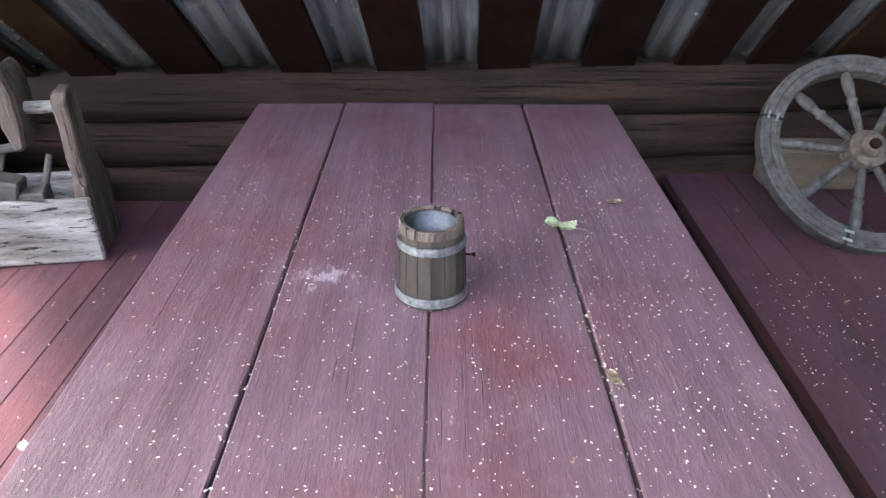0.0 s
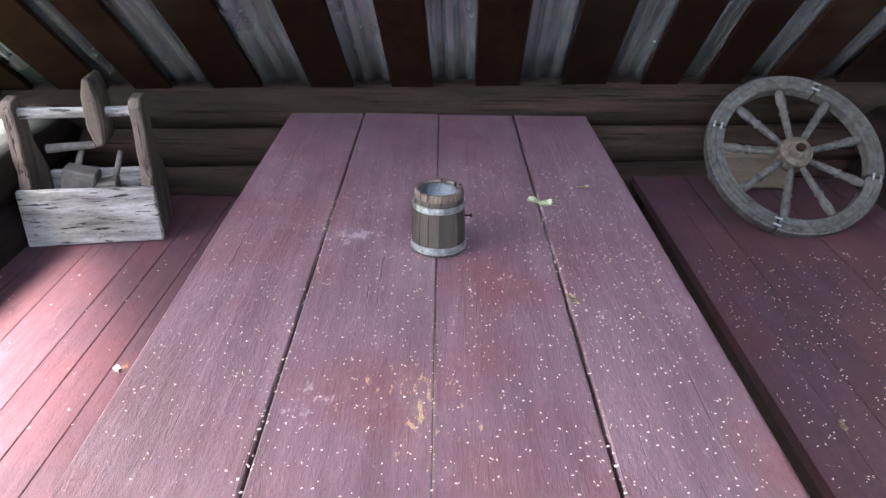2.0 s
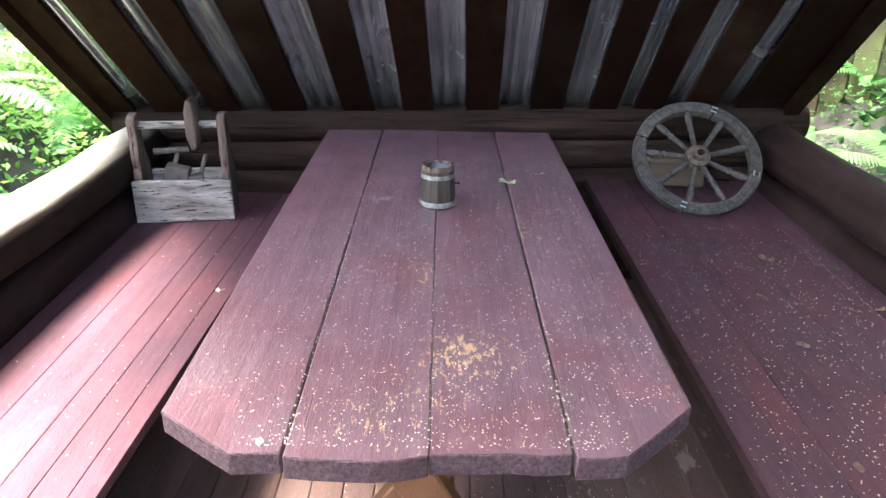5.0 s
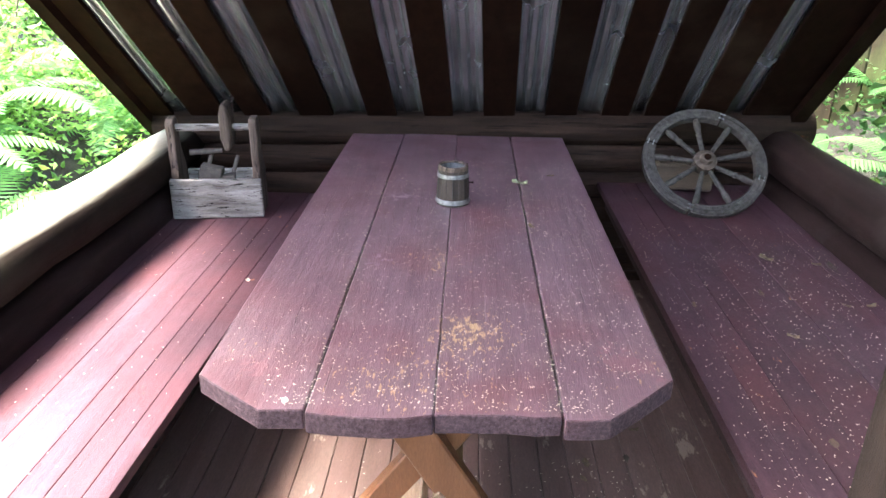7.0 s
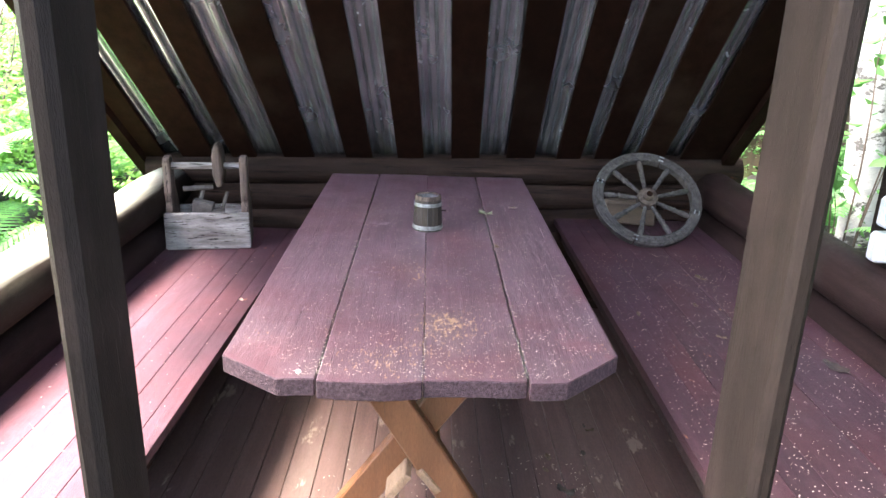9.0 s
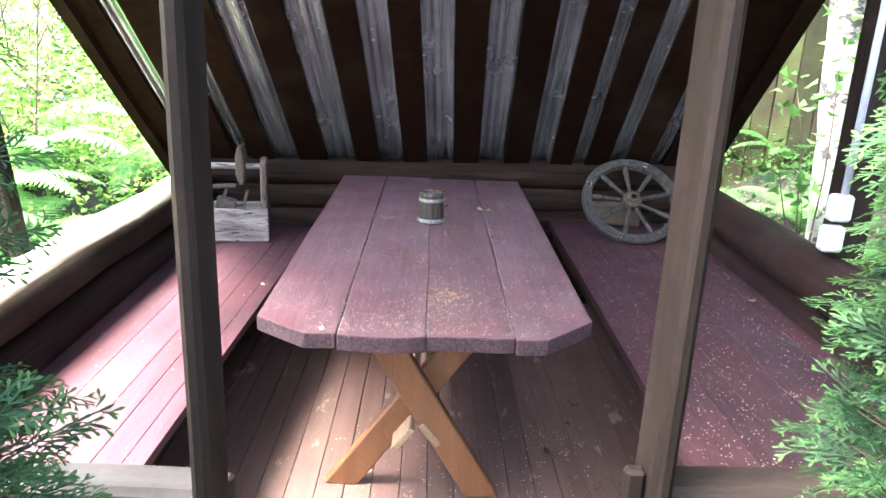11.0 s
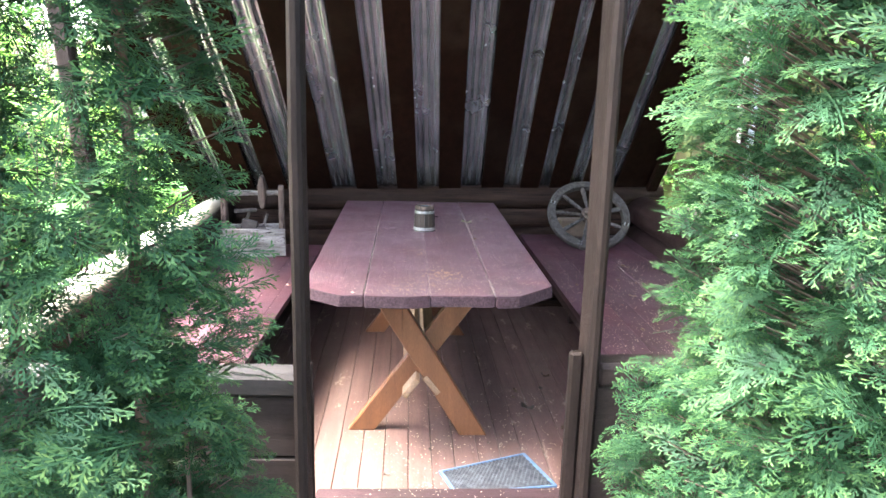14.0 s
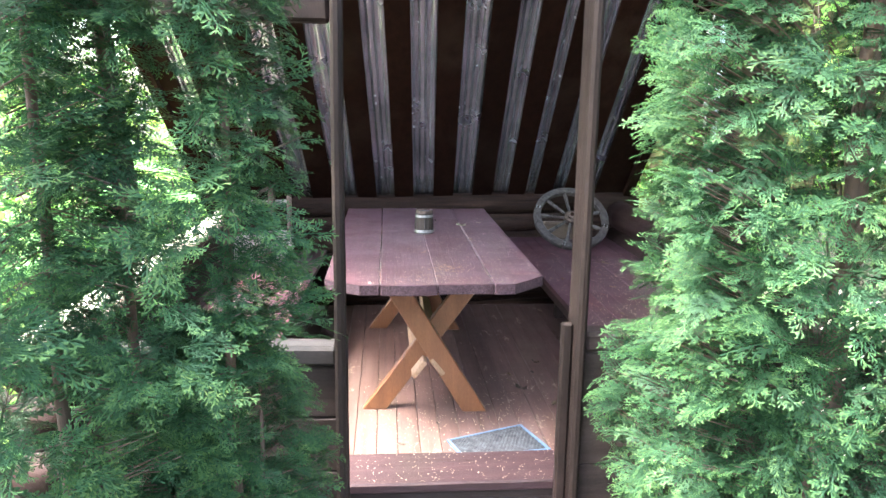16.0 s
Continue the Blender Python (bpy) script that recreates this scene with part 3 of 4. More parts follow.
build_bench("maroon painted board bench in bright daylight along the log wall", [-1.285, -1.225, -1.10, -0.965, -0.885, -0.80, -0.738], 0.434, -0.57, lambda x: back(x) - 0.005, -1, 0.035)
build_bench("maroon painted board bench in shade along the log wall", [0.70, 0.80, 0.885, 0.985, 1.15, 1.367, 1.462], 0.532, -0.57, lambda x: back(x) - 0.005, 1, 0.0)


# ---------------------------------------------------------------- toolbox
def build_toolbox():
    box = thing("toolbox", (-1.07, 1.885, 0.4355), "old weathered grey wooden toolbox with round handle on the bench", "toolbox", turn=7.5)
    base = box.matrix_world.copy()

    def put(name, bm, mat, label=""):
        return part(name, moved(bm, base), mat, box, label)

    put("front_panel", box_bm(-0.2, 0.2, 0.0, 0.02, 0.0, 0.185, 0.005, 12, 0.006, 0), M_GREY)
    put("back_panel", box_bm(-0.16, 0.16, 0.178, 0.198, 0.0, 0.185, 0.005, 4, 0.003, 0), M_GREY)
    put("bottom", box_bm(-0.18, 0.18, 0.02, 0.20, 0.004, 0.02, 0.002), M_GREY)
    for s in (-1, 1):
        x0 = 0.178 * s
        bm = bmesh.new()
        prof = [(0.021, 0.0), (0.20, 0.0), (0.20, 0.17), (0.125, 0.31), (0.115, 0.43), (0.095, 0.455), (0.04, 0.45), (0.022, 0.43), (0.032, 0.36), (0.024, 0.28), (0.033, 0.235), (0.021, 0.2)]
        va = [bm.verts.new((x0 - 0.017, y, z)) for y, z in prof]
        vb = [bm.verts.new((x0 + 0.017, y, z)) for y, z in prof]
        bm.faces.new(va)
        bm.faces.new(vb[::-1])
        for k in range(len(prof)):
            bm.faces.new((va[k], va[(k + 1) % len(prof)], vb[(k + 1) % len(prof)], vb[k]))
        bmesh.ops.recalc_face_normals(bm, faces=bm.faces)
        bmesh.ops.bevel(bm, geom=bm.edges[:], offset=0.004, segments=1, affect="EDGES")
        put("side_panel", bm, M_GREY_Z)
    put("handle", rod_bm((-0.165, 0.07, 0.405), (0.165, 0.07, 0.405), 0.017, 0.016, 12, 8, 0.003), M_GREY)
    bm = prism_bm([(-0.008, -0.11), (0.018, -0.10), (0.025, -0.04), (0.025, 0.04), (0.012, 0.10), (-0.01, 0.105), (-0.025, 0.05), (-0.025, -0.05)], -0.055, 0.055, 0.008)
    put("hanging_block", moved(bm, pose(0.06, 0.075, 0.415, 90, 0, 0)), M_GREY_Z, "thick notched wooden block hung on the handle")
    tools = (((-0.10, 0.06, 0.06), (-0.03, 0.13, 0.27), 0.012), ((0.02, 0.07, 0.05), (0.085, 0.13, 0.26), 0.011), ((-0.12, 0.10, 0.285), (0.02, 0.11, 0.29), 0.014))
    for a, b, r in tools:
        m = rod_bm(base @ Vector(a), base @ Vector(b), r, r * 0.8, 10, 4, 0.002)
        tagged(part("tool_handle", m, M_TOOL), "old turned wooden tool handle lying in the box", "tool", "tools in the box")
    tagged(part("wood_plane", moved(box_bm(-0.12, -0.02, 0.03, 0.10, 0.02, 0.20, 0.006, 3, 0.004, 0), base @ pose(0, 0, 0.02, 0, 14, 0)), M_TOOL), "worn wooden block plane standing in the box", "tool", "tools in the box")
    tagged(part("wedge", moved(prism_bm([(-0.05, 0.03), (0.06, 0.04), (0.05, 0.12)], 0.02, 0.19, 0.004), base @ pose(0.02, 0, 0, 0, 0, 0)), M_TOOL), "dusty wooden wedge standing in the box", "tool", "tools in the box")


build_toolbox()


# ---------------------------------------------------------------- spinning wheel
def build_wheel():
    w = thing("spinning_wheel", (1.10, 1.86, 0.532), "weathered grey wooden spinning wheel leaning against the wall on the bench", "wheel")
    at = Matrix.Translation((1.105, 1.985, 0.728)) @ Euler((radians(-46), 0, 0)).to_matrix().to_4x4()
    R = 0.272

    def ring(a0, a1, r0, r1, y0, y1, steps):
        bm = bmesh.new()
        rows = []
        for i in range(steps + 1):
            an = radians(a0 + (a1 - a0) * i / steps)
            c, s = math.cos(an), math.sin(an)
            prof = [(r0, y0 + 0.004), (r0 + 0.004, y0), (r0 + 0.012, y0), (r0 + 0.0135, y0 + 0.002), (r0 + 0.015, y0), (r0 + 0.026, y0), (r0 + 0.0275, y0 + 0.003), (r0 + 0.029, y0),
                    (r1 - 0.008, y0), (r1 - 0.005, y0 + 0.005), (r1, y0 + 0.006), (r1, y1), (r0, y1)]
            rows.append([bm.verts.new((c * r, y, s * r)) for r, y in prof])
        n = len(rows[0])
        for p, q in zip(rows, rows[1:]):
            for k in range(n):
                bm.faces.new((p[k], p[(k + 1) % n], q[(k + 1) % n], q[k]))
        bm.faces.new(rows[0])
        bm.faces.new(rows[-1][::-1])
        bmesh.ops.recalc_face_normals(bm, faces=bm.faces)
        return bm

    joints = [67, 159, 249, 340, 427]
    for a0, a1 in zip(joints, joints[1:]):
        part("rim_segment", moved(ring(a0 + 0.9, a1 - 0.9, R - 0.050, R, -0.02, 0.02, 22), at), M_WHEEL, w)
    for a in joints[:4]:
        for r in (R - 0.034, R - 0.012):
            clip = box_bm(-0.012, 0.012, -0.0235, -0.0195, -0.003, 0.003, 0.001)
            part("clip", moved(clip, at @ Matrix.Translation((math.cos(radians(a)) * r, 0, math.sin(radians(a)) * r)) @ Euler((0, -radians(a + 90), 0)).to_matrix().to_4x4()), M_HOOP, w, "pale metal clip over the rim joint")
    part("hub", moved(rod_bm((0, -0.045, 0), (0, 0.045, 0), 0.05, sides=20, profile=[(0, 0.022), (0.05, 0.028), (0.22, 0.030), (0.25, 0.05), (0.75, 0.052), (0.78, 0.03), (1, 0.024)]), at), M_HUB, w, smooth=False)
    # Solid dark disc painted in place of the shade inside the axle hole.
    part("axle_hole", moved(rod_bm((0, -0.052, 0), (0, -0.04, 0), 0.014, sides=12), at), M_ROOF_BOARD, w)
    for k in range(9):
        an = radians(94 + 40 * k)
        a = Vector((math.cos(an) * 0.045, 0, math.sin(an) * 0.045))
        b = Vector((math.cos(an) * (R - 0.046), 0, math.sin(an) * (R - 0.046)))
        prof = [(0, 0.009), (0.2, 0.0105), (0.45, 0.012), (0.49, 0.009), (0.52, 0.0145), (0.56, 0.0145), (0.59, 0.0095), (0.66, 0.0125), (0.78, 0.0155), (0.92, 0.0135), (1, 0.009)]
        part("spoke", moved(rod_bm(a, b, 0.01, sides=10, profile=prof), at), M_WHEEL, w, smooth=True)
    tagged(part("wood_block", moved(box_bm(-0.14, 0.13, -0.05, 0.05, 0.0, 0.13, 0.012, 6, 0.012, 0), pose(1.09, 2.20, 0.535, 0, 0, 3)), M_BLOCK), "rough sawn brown wood block behind the wheel", "block")


build_wheel()


# ---------------------------------------------------------------- mug
def build_mug():
    c = Vector((0.004, 1.285, 0.752))
    mug = thing("mug", tuple(c), "small wooden stave mug with two tin hoops on the table", "mug")
    H, rb, rt, n = 0.135, 0.059, 0.052, 16
    for k in range(n):
        bm = bmesh.new()
        a0, a1 = 2 * math.pi * (k + 0.03) / n, 2 * math.pi * (k + 0.97) / n
        top = H - (0.012 if k == 1 else 0.0)
        vs = []
        for z, r in ((0, rb), (H * 0.5, (rb + rt) / 2 + 0.0015), (top, rt)):
            for rr in (r, r - 0.009):
                for a in (a0, a1):
                    vs.append(bm.verts.new(c + Vector((math.cos(a) * rr, math.sin(a) * rr, z))))
        for q in range(2):
            o = q * 4
            for i, j in ((0, 1), (1, 3), (3, 2), (2, 0)):
                bm.faces.new((vs[o + i], vs[o + j], vs[o + 4 + j], vs[o + 4 + i]))
        bm.faces.new((vs[0], vs[1], vs[3], vs[2]))
        bm.faces.new((vs[8], vs[9], vs[11], vs[10]))
        bmesh.ops.recalc_face_normals(bm, faces=bm.faces)
        part("stave", bm, M_STAVE, mug)
    for z0, z1 in ((0.007, 0.023), (0.100, 0.114)):
        bm = bmesh.new()
        rows = []
        for k in range(33):
            a = 2 * math.pi * k / 32
            row = []
            for z, o in ((z0, 0.001), (z0, 0.0035), (z1, 0.0035), (z1, 0.001)):
                r = rb + (rt - rb) * z / H + o
                row.append(bm.verts.new(c + Vector((math.cos(a) * r, math.sin(a) * r, z))))
            rows.append(row)
        for p, q in zip(rows, rows[1:]):
            for k in range(4):
                bm.faces.new((p[k], p[(k + 1) % 4], q[(k + 1) % 4], q[k]))
        bmesh.ops.remove_doubles(bm, verts=bm.verts, dist=1e-5)
        bmesh.ops.recalc_face_normals(bm, faces=bm.faces)
        part("hoop", bm, M_HOOP, mug, "bright tin hoop")
    bm = bmesh.new()
    bmesh.ops.create_circle(bm, cap_ends=True, segments=24, radius=0.042)
    part("bottom", moved(bm, Matrix.Translation(c + Vector((0, 0, 0.02)))), M_STAVE, mug)

    def lathe(profile, steps, gap=0):
        bm = bmesh.new()
        rows = []
        for k in range(steps + 1):
            a = 2 * math.pi * k / steps + 0.35
            rows.append([bm.verts.new(c + Vector((math.cos(a) * r, math.sin(a) * r, z))) for r, z in profile])
        n = len(profile)
        for p, q in zip(rows[gap:], rows[gap + 1:]):
            for k in range(n):
                bm.faces.new((p[k], p[(k + 1) % n], q[(k + 1) % n], q[k]))
        bmesh.ops.recalc_face_normals(bm, faces=bm.faces)
        return bm

    part("rim", lathe([(rt - 0.008, H - 0.006), (rt + 0.0012, H - 0.010), (rt + 0.0006, H + 0.003), (rt - 0.002, H + 0.006), (rt - 0.008, H + 0.005)], 32, 2), M_GREY_Z, mug, "worn wooden rim with a notch")
    part("liner", lathe([(rt - 0.0095, 0.022), (rt - 0.0085, 0.022), (rt - 0.0085, H - 0.002), (rt - 0.0105, H - 0.002), (rt - 0.0115, 0.022)], 32), M_LINER, mug, "dull tin liner", smooth=True)
    part("peg", rod_bm(c + Vector((rt - 0.006, 0.022, H - 0.008)), c + Vector((rt - 0.006, 0.022, H + 0.004)), 0.004, sides=10), M_ROOF_BOARD, mug, "dark peg in the rim")
    part("bolt", rod_bm(c + Vector((0.052, -0.005, 0.078)), c + Vector((0.072, -0.006, 0.078)), 0.0022, sides=8, profile=[(0, 0.002), (0.8, 0.002), (0.82, 0.0045), (1, 0.0045)]), M_ROOF_BOARD, mug, "small rusty bolt")


build_mug()


# ---------------------------------------------------------------- mat
def build_mat():
    corners = [Vector((0.05, 0.0, 0)), Vector((0.425, 0.148, 0)), Vector((0.515, -0.112, 0)), Vector((0.106, -0.172, 0))]
    mat = thing("doormat", (0.27, -0.03, 0), "grey ribbed rubber doormat with a blue rim on the floor", "doormat")
    a, b, c, d = corners
    bm = bmesh.new()
    outer, inner = [a, b, c, d], [p + ((a + b + c + d) / 4 - p) * 0.06 for p in (a, b, c, d)]
    z0, z1 = 0.004, 0.013
    lo = [bm.verts.new((p.x, p.y, z0)) for p in outer]
    hi = [bm.verts.new((p.x, p.y, z1)) for p in outer]
    li = [bm.verts.new((p.x, p.y, z0)) for p in inner]
    hj = [bm.verts.new((p.x, p.y, z1)) for p in inner]
    for k in range(4):
        j = (k + 1) % 4
        bm.faces.new((lo[k], lo[j], hi[j], hi[k]))
        bm.faces.new((hi[k], hi[j], hj[j], hj[k]))
        bm.faces.new((hj[k], hj[j], li[j], li[k]))
    part("rim", bm, M_MAT_RIM, mat, "blue rubber rim")
    bm = bmesh.new()
    bm.faces.new([bm.verts.new((p.x, p.y, 0.0055)) for p in inner])
    part("base", bm, M_MAT, mat)
    bm = bmesh.new()
    n = 21
    for slant in (1, -1):
        for i in range(-n, 2 * n):
            # each rib runs slantwise across the mat and is cut off at its rim
            ends = []
            for j in (0, 1):
                u0, u1 = i / n, (i + slant * 9) / n
                lo, hi = sorted(((0 - u0) / (u1 - u0), (1 - u0) / (u1 - u0)))
                v = (max(lo, 0.0), min(hi, 1.0))[j]
                ends.append((u0 + (u1 - u0) * v, v))
            if ends[1][1] - ends[0][1] < 0.03:
                continue
            p, q = (inner[0].lerp(inner[1], u).lerp(inner[3].lerp(inner[2], u), v) for u, v in ends)
            side = (q - p).cross(Vector((0, 0, 1))).normalized() * 0.0024
            vs = [bm.verts.new((w.x, w.y, z)) for z in (0.0058, 0.0105 if slant > 0 else 0.0095) for w in (p - side, q - side, q + side, p + side)]
            bm.faces.new(vs[4:])
            for k in range(4):
                bm.faces.new((vs[k], vs[(k + 1) % 4], vs[4 + (k + 1) % 4], vs[4 + k]))
    rib = part("ribs", bm, M_MAT_RIB, mat)
    rib["kind"] = "stuff"


build_mat()


# ---------------------------------------------------------------- sockets on the side post
def build_sockets():
    for z, x in ((0.90, 1.462), (1.018, 1.472)):
        s = thing("socket", (x + 0.04, 0.70, z), "white plastic outdoor socket on the dark post", "socket", "sockets on the post")
        part("case", box_bm(x, x + 0.08, 0.68, 0.735, z - 0.05, z + 0.05, 0.01), M_PLASTIC, s)
        part("lid", box_bm(x + 0.006, x + 0.066, 0.668, 0.679, z - 0.040, z + 0.032, 0.003), M_PLASTIC, s)
    c = thing("conduit", (1.53, 0.70, 1.1), "grey plastic cable conduit running up the post", "conduit")
    part("tube", rod_bm((1.525, 0.715, 1.068), (1.535, 0.725, 1.98), 0.014, sides=12), M_CONDUIT, c, smooth=True)


build_sockets()


# ---------------------------------------------------------------- leaves and seeds
def dry_leaf(at, size, turn, label, mat=None):
    """A crumpled leaf: a lobed blade folded along its midrib, with curled edges and a stalk."""
    rnd = random.Random(int(at[0] * 991 + at[1] * 577 + turn))
    bm = bmesh.new()
    n, wide = 8, rnd.uniform(0.34, 0.48)
    fold, roll = rnd.uniform(0.05, 0.30), rnd.uniform(-0.25, 0.25)
    rows = []
    for i in range(n + 1):
        s = i / n
        w = size * wide * math.sin(math.pi * (0.03 + 0.94 * s)) ** 0.7 * rnd.uniform(0.75, 1.15)
        lift = size * 0.22 * (s - 0.45) ** 2 * (1 + roll)
        row = []
        for k in (-1.0, -0.5, 0.0, 0.5, 1.0):
            z = lift + size * (fold * abs(k) ** 1.5 * (0.6 + 0.5 * math.sin(5 * s + 2 * k)) + rnd.uniform(0, 0.05))
            row.append(bm.verts.new((w * k * (1 - 0.2 * abs(k)), size * (s - 0.5) + size * 0.06 * k * roll, z + 0.001)))
        rows.append(row)
    for r0, r1 in zip(rows, rows[1:]):
        for k in range(4):
            bm.faces.new((r0[k], r0[k + 1], r1[k + 1], r1[k]))
    stalk = [bm.verts.new((x * size, -0.5 * size - y * size, 0.001 + z * size)) for x, y, z in ((-0.02, 0, 0.05), (0.02, 0, 0.05), (0.05, 0.35, 0.02), (0.03, 0.35, 0.02))]
    bm.faces.new(stalk)
    ob = part("leaf", moved(bm, pose(*at, 0, 0, turn)), mat or M_DRY)
    ob.modifiers.new("thickness", "SOLIDIFY").thickness = 0.0006
    tagged(ob, label, "leaf", "fallen leaves")


M_GREEN_LEAF = surface("wilted_leaf", (0.12, 0.13, 0.065), (0.25, 0.26, 0.15), 0.6, "n", 40, 0.2, spread=0.1)
M_DARK_LEAF = surface("dark_leaf", (0.03, 0.025, 0.02), (0.08, 0.065, 0.045), 0.7, "n", 40, 0.2, spread=0.2)
dry_leaf((0.256, 1.52, 0.752), 0.06, 70, "pale green wilted leaf on the table", M_GREEN_LEAF)
dry_leaf((0.268, 1.06, 0.752), 0.035, 20, "curled brown dry leaf on the table")
dry_leaf((0.385, 1.63, 0.752), 0.032, 100, "small yellow dry leaf on the table")
dry_leaf((-0.752, 1.24, 0.436), 0.024, 30, "small pale leaf scrap on the bench", M_SEED)
dry_leaf((-0.30, 0.036, 0.752), 0.018, 10, "small pale leaf scrap on the table", M_SEED)
for x, y, s, a, dark in ((1.177, 1.352, 0.055, 40, 0), (1.39, 1.29, 0.055, 10, 1), (1.345, 1.31, 0.035, 80, 0), (1.05, 1.05, 0.03, 10, 0), (1.04, 0.76, 0.035, 60, 0),
                         (1.33, 0.55, 0.09, 30, 1), (1.38, 0.98, 0.035, 100, 0), (0.93, 0.25, 0.03, 0, 0), (0.80, 0.95, 0.028, 0, 0), (1.30, 0.98, 0.03, 50, 0)):
    dry_leaf((x, y, 0.535), s, a, "withered leaf lying on the bench", M_DARK_LEAF if dark else None)
for x, y, s, a, dark in ((0.478, 0.803, 0.04, 20, 0), (0.51, 0.60, 0.065, 60, 1), (0.677, 0.996, 0.035, 100, 0), (0.62, 0.84, 0.03, 0, 1), (0.649, 0.393, 0.055, 140, 0),
                         (0.46, 0.73, 0.03, 30, 0), (0.28, 0.25, 0.02, 30, 1), (-0.16, -0.02, 0.025, 75, 1), (0.66, 1.03, 0.025, 10, 1), (0.02, 0.19, 0.02, 30, 1)):
    dry_leaf((x, y, 0.003), s, a, "withered brown leaf lying on the floor boards", M_DARK_LEAF if dark else None)


def scatter(name, label, count, place, size, seed):
    rnd = random.Random(seed)
    verts, faces = [], []
    for _ in range(count):
        x, y, z = place(rnd)
        s = size * rnd.uniform(0.4, 1.35)
        a = rnd.uniform(0, 6.28)
        c, d = math.cos(a) * s, math.sin(a) * s
        n = len(verts)
        h = s * 0.45
        verts += [(x + c, y + d, z), (x - d * 0.55, y + c * 0.55, z), (x - c, y - d, z), (x + d * 0.55, y - c * 0.55, z), (x, y, z + h)]
        faces += [(n, n + 1, n + 4), (n + 1, n + 2, n + 4), (n + 2, n + 3, n + 4), (n + 3, n, n + 4)]
    tagged(mesh_from(name, verts, faces, M_SEED), label, "seeds", kind="stuff")


def on_table(r):
    while True:
        x, y = r.uniform(-0.49, 0.49), 0.03 + 1.8 * r.random() ** 1.5
        if abs(x) > 0.36 and y < 0.16:
            continue
        if r.random() < 0.45 + 0.55 * (x + 0.5):
            return x, y, 0.7525


def in_joints(r):
    x = r.choice((-0.256, -0.256, 0.0, 0.256, 0.256)) + r.gauss(0, 0.005)
    return x, 0.03 + 1.5 * r.random() ** 1.2, 0.7515


scatter("joint_seeds", "pale fallen seeds lodged along the table joints", 260, in_joints, 0.0028, 9)
scatter("table_seeds", "pale fallen seeds strewn over the table", 3400, on_table, 0.0022, 1)
scatter("bench_seeds", "pale fallen seeds strewn over the shaded bench", 2600, lambda r: (r.uniform(0.71, 1.44), -0.5 + 2.2 * r.random() ** 1.3, 0.5345), 0.0027, 2)
scatter("bench_seeds", "pale fallen seeds on the sunlit bench", 150, lambda r: (r.uniform(-1.26, -0.75), r.uniform(-0.5, 1.8), 0.4365), 0.003, 3)
scatter("floor_seeds", "pale fallen seeds on the floor boards", 900, lambda r: (r.uniform(-0.36, 0.65), -0.16 + 1.0 * r.random() ** 1.6, 0.0025), 0.0034, 4)
scatter("threshold_seeds", "pale fallen seeds on the threshold", 220, lambda r: (r.uniform(-0.36, 0.50), r.uniform(-0.43, -0.19), 0.0475), 0.003, 5)


# ---------------------------------------------------------------- plants
def spray_shape(rnd):
    """One flat thuja spray of unit length in the xy plane, growing along +x: blunt forked branchlets, young at the ends."""
    quads = []

    def twig(x, y, ang, ln, w, young):
        c, s = math.cos(ang), math.sin(ang)
        ex, ey = x + c * ln, y + s * ln
        mx, my = x + c * ln * 0.74, y + s * ln * 0.74
        quads.append(((x, y), (mx - s * w, my + c * w), (ex, ey), (mx + s * w, my - c * w), young))

    n = 8
    bow = rnd.uniform(-0.22, 0.22)
    for i in range(n):
        s = (i + 0.3) / n
        x, y = s, bow * s * s
        lead = math.atan(2 * bow * s)
        twig(x - 0.06, y, lead, 0.2, 0.0125, 0)
        sd = 1 if i % 2 else -1
        for q2 in (sd, -sd) if i % 3 else (sd,):
            ln = 0.46 * (1 - s) ** 0.75 * rnd.uniform(0.7, 1.2) + 0.07
            ang = lead + q2 * rnd.uniform(0.5, 0.8)
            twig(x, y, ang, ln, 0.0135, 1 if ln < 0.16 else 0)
            k = max(1, int(ln / 0.085))
            for j in range(k):
                f = (j + 0.75) / (k + 0.4)
                for s2 in (-1, 1):
                    if rnd.random() < 0.88:
                        twig(x + math.cos(ang) * ln * f, y + math.sin(ang) * ln * f, ang + s2 * rnd.uniform(0.45, 0.75),
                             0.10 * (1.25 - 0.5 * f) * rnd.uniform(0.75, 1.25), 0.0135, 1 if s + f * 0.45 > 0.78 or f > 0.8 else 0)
    return quads


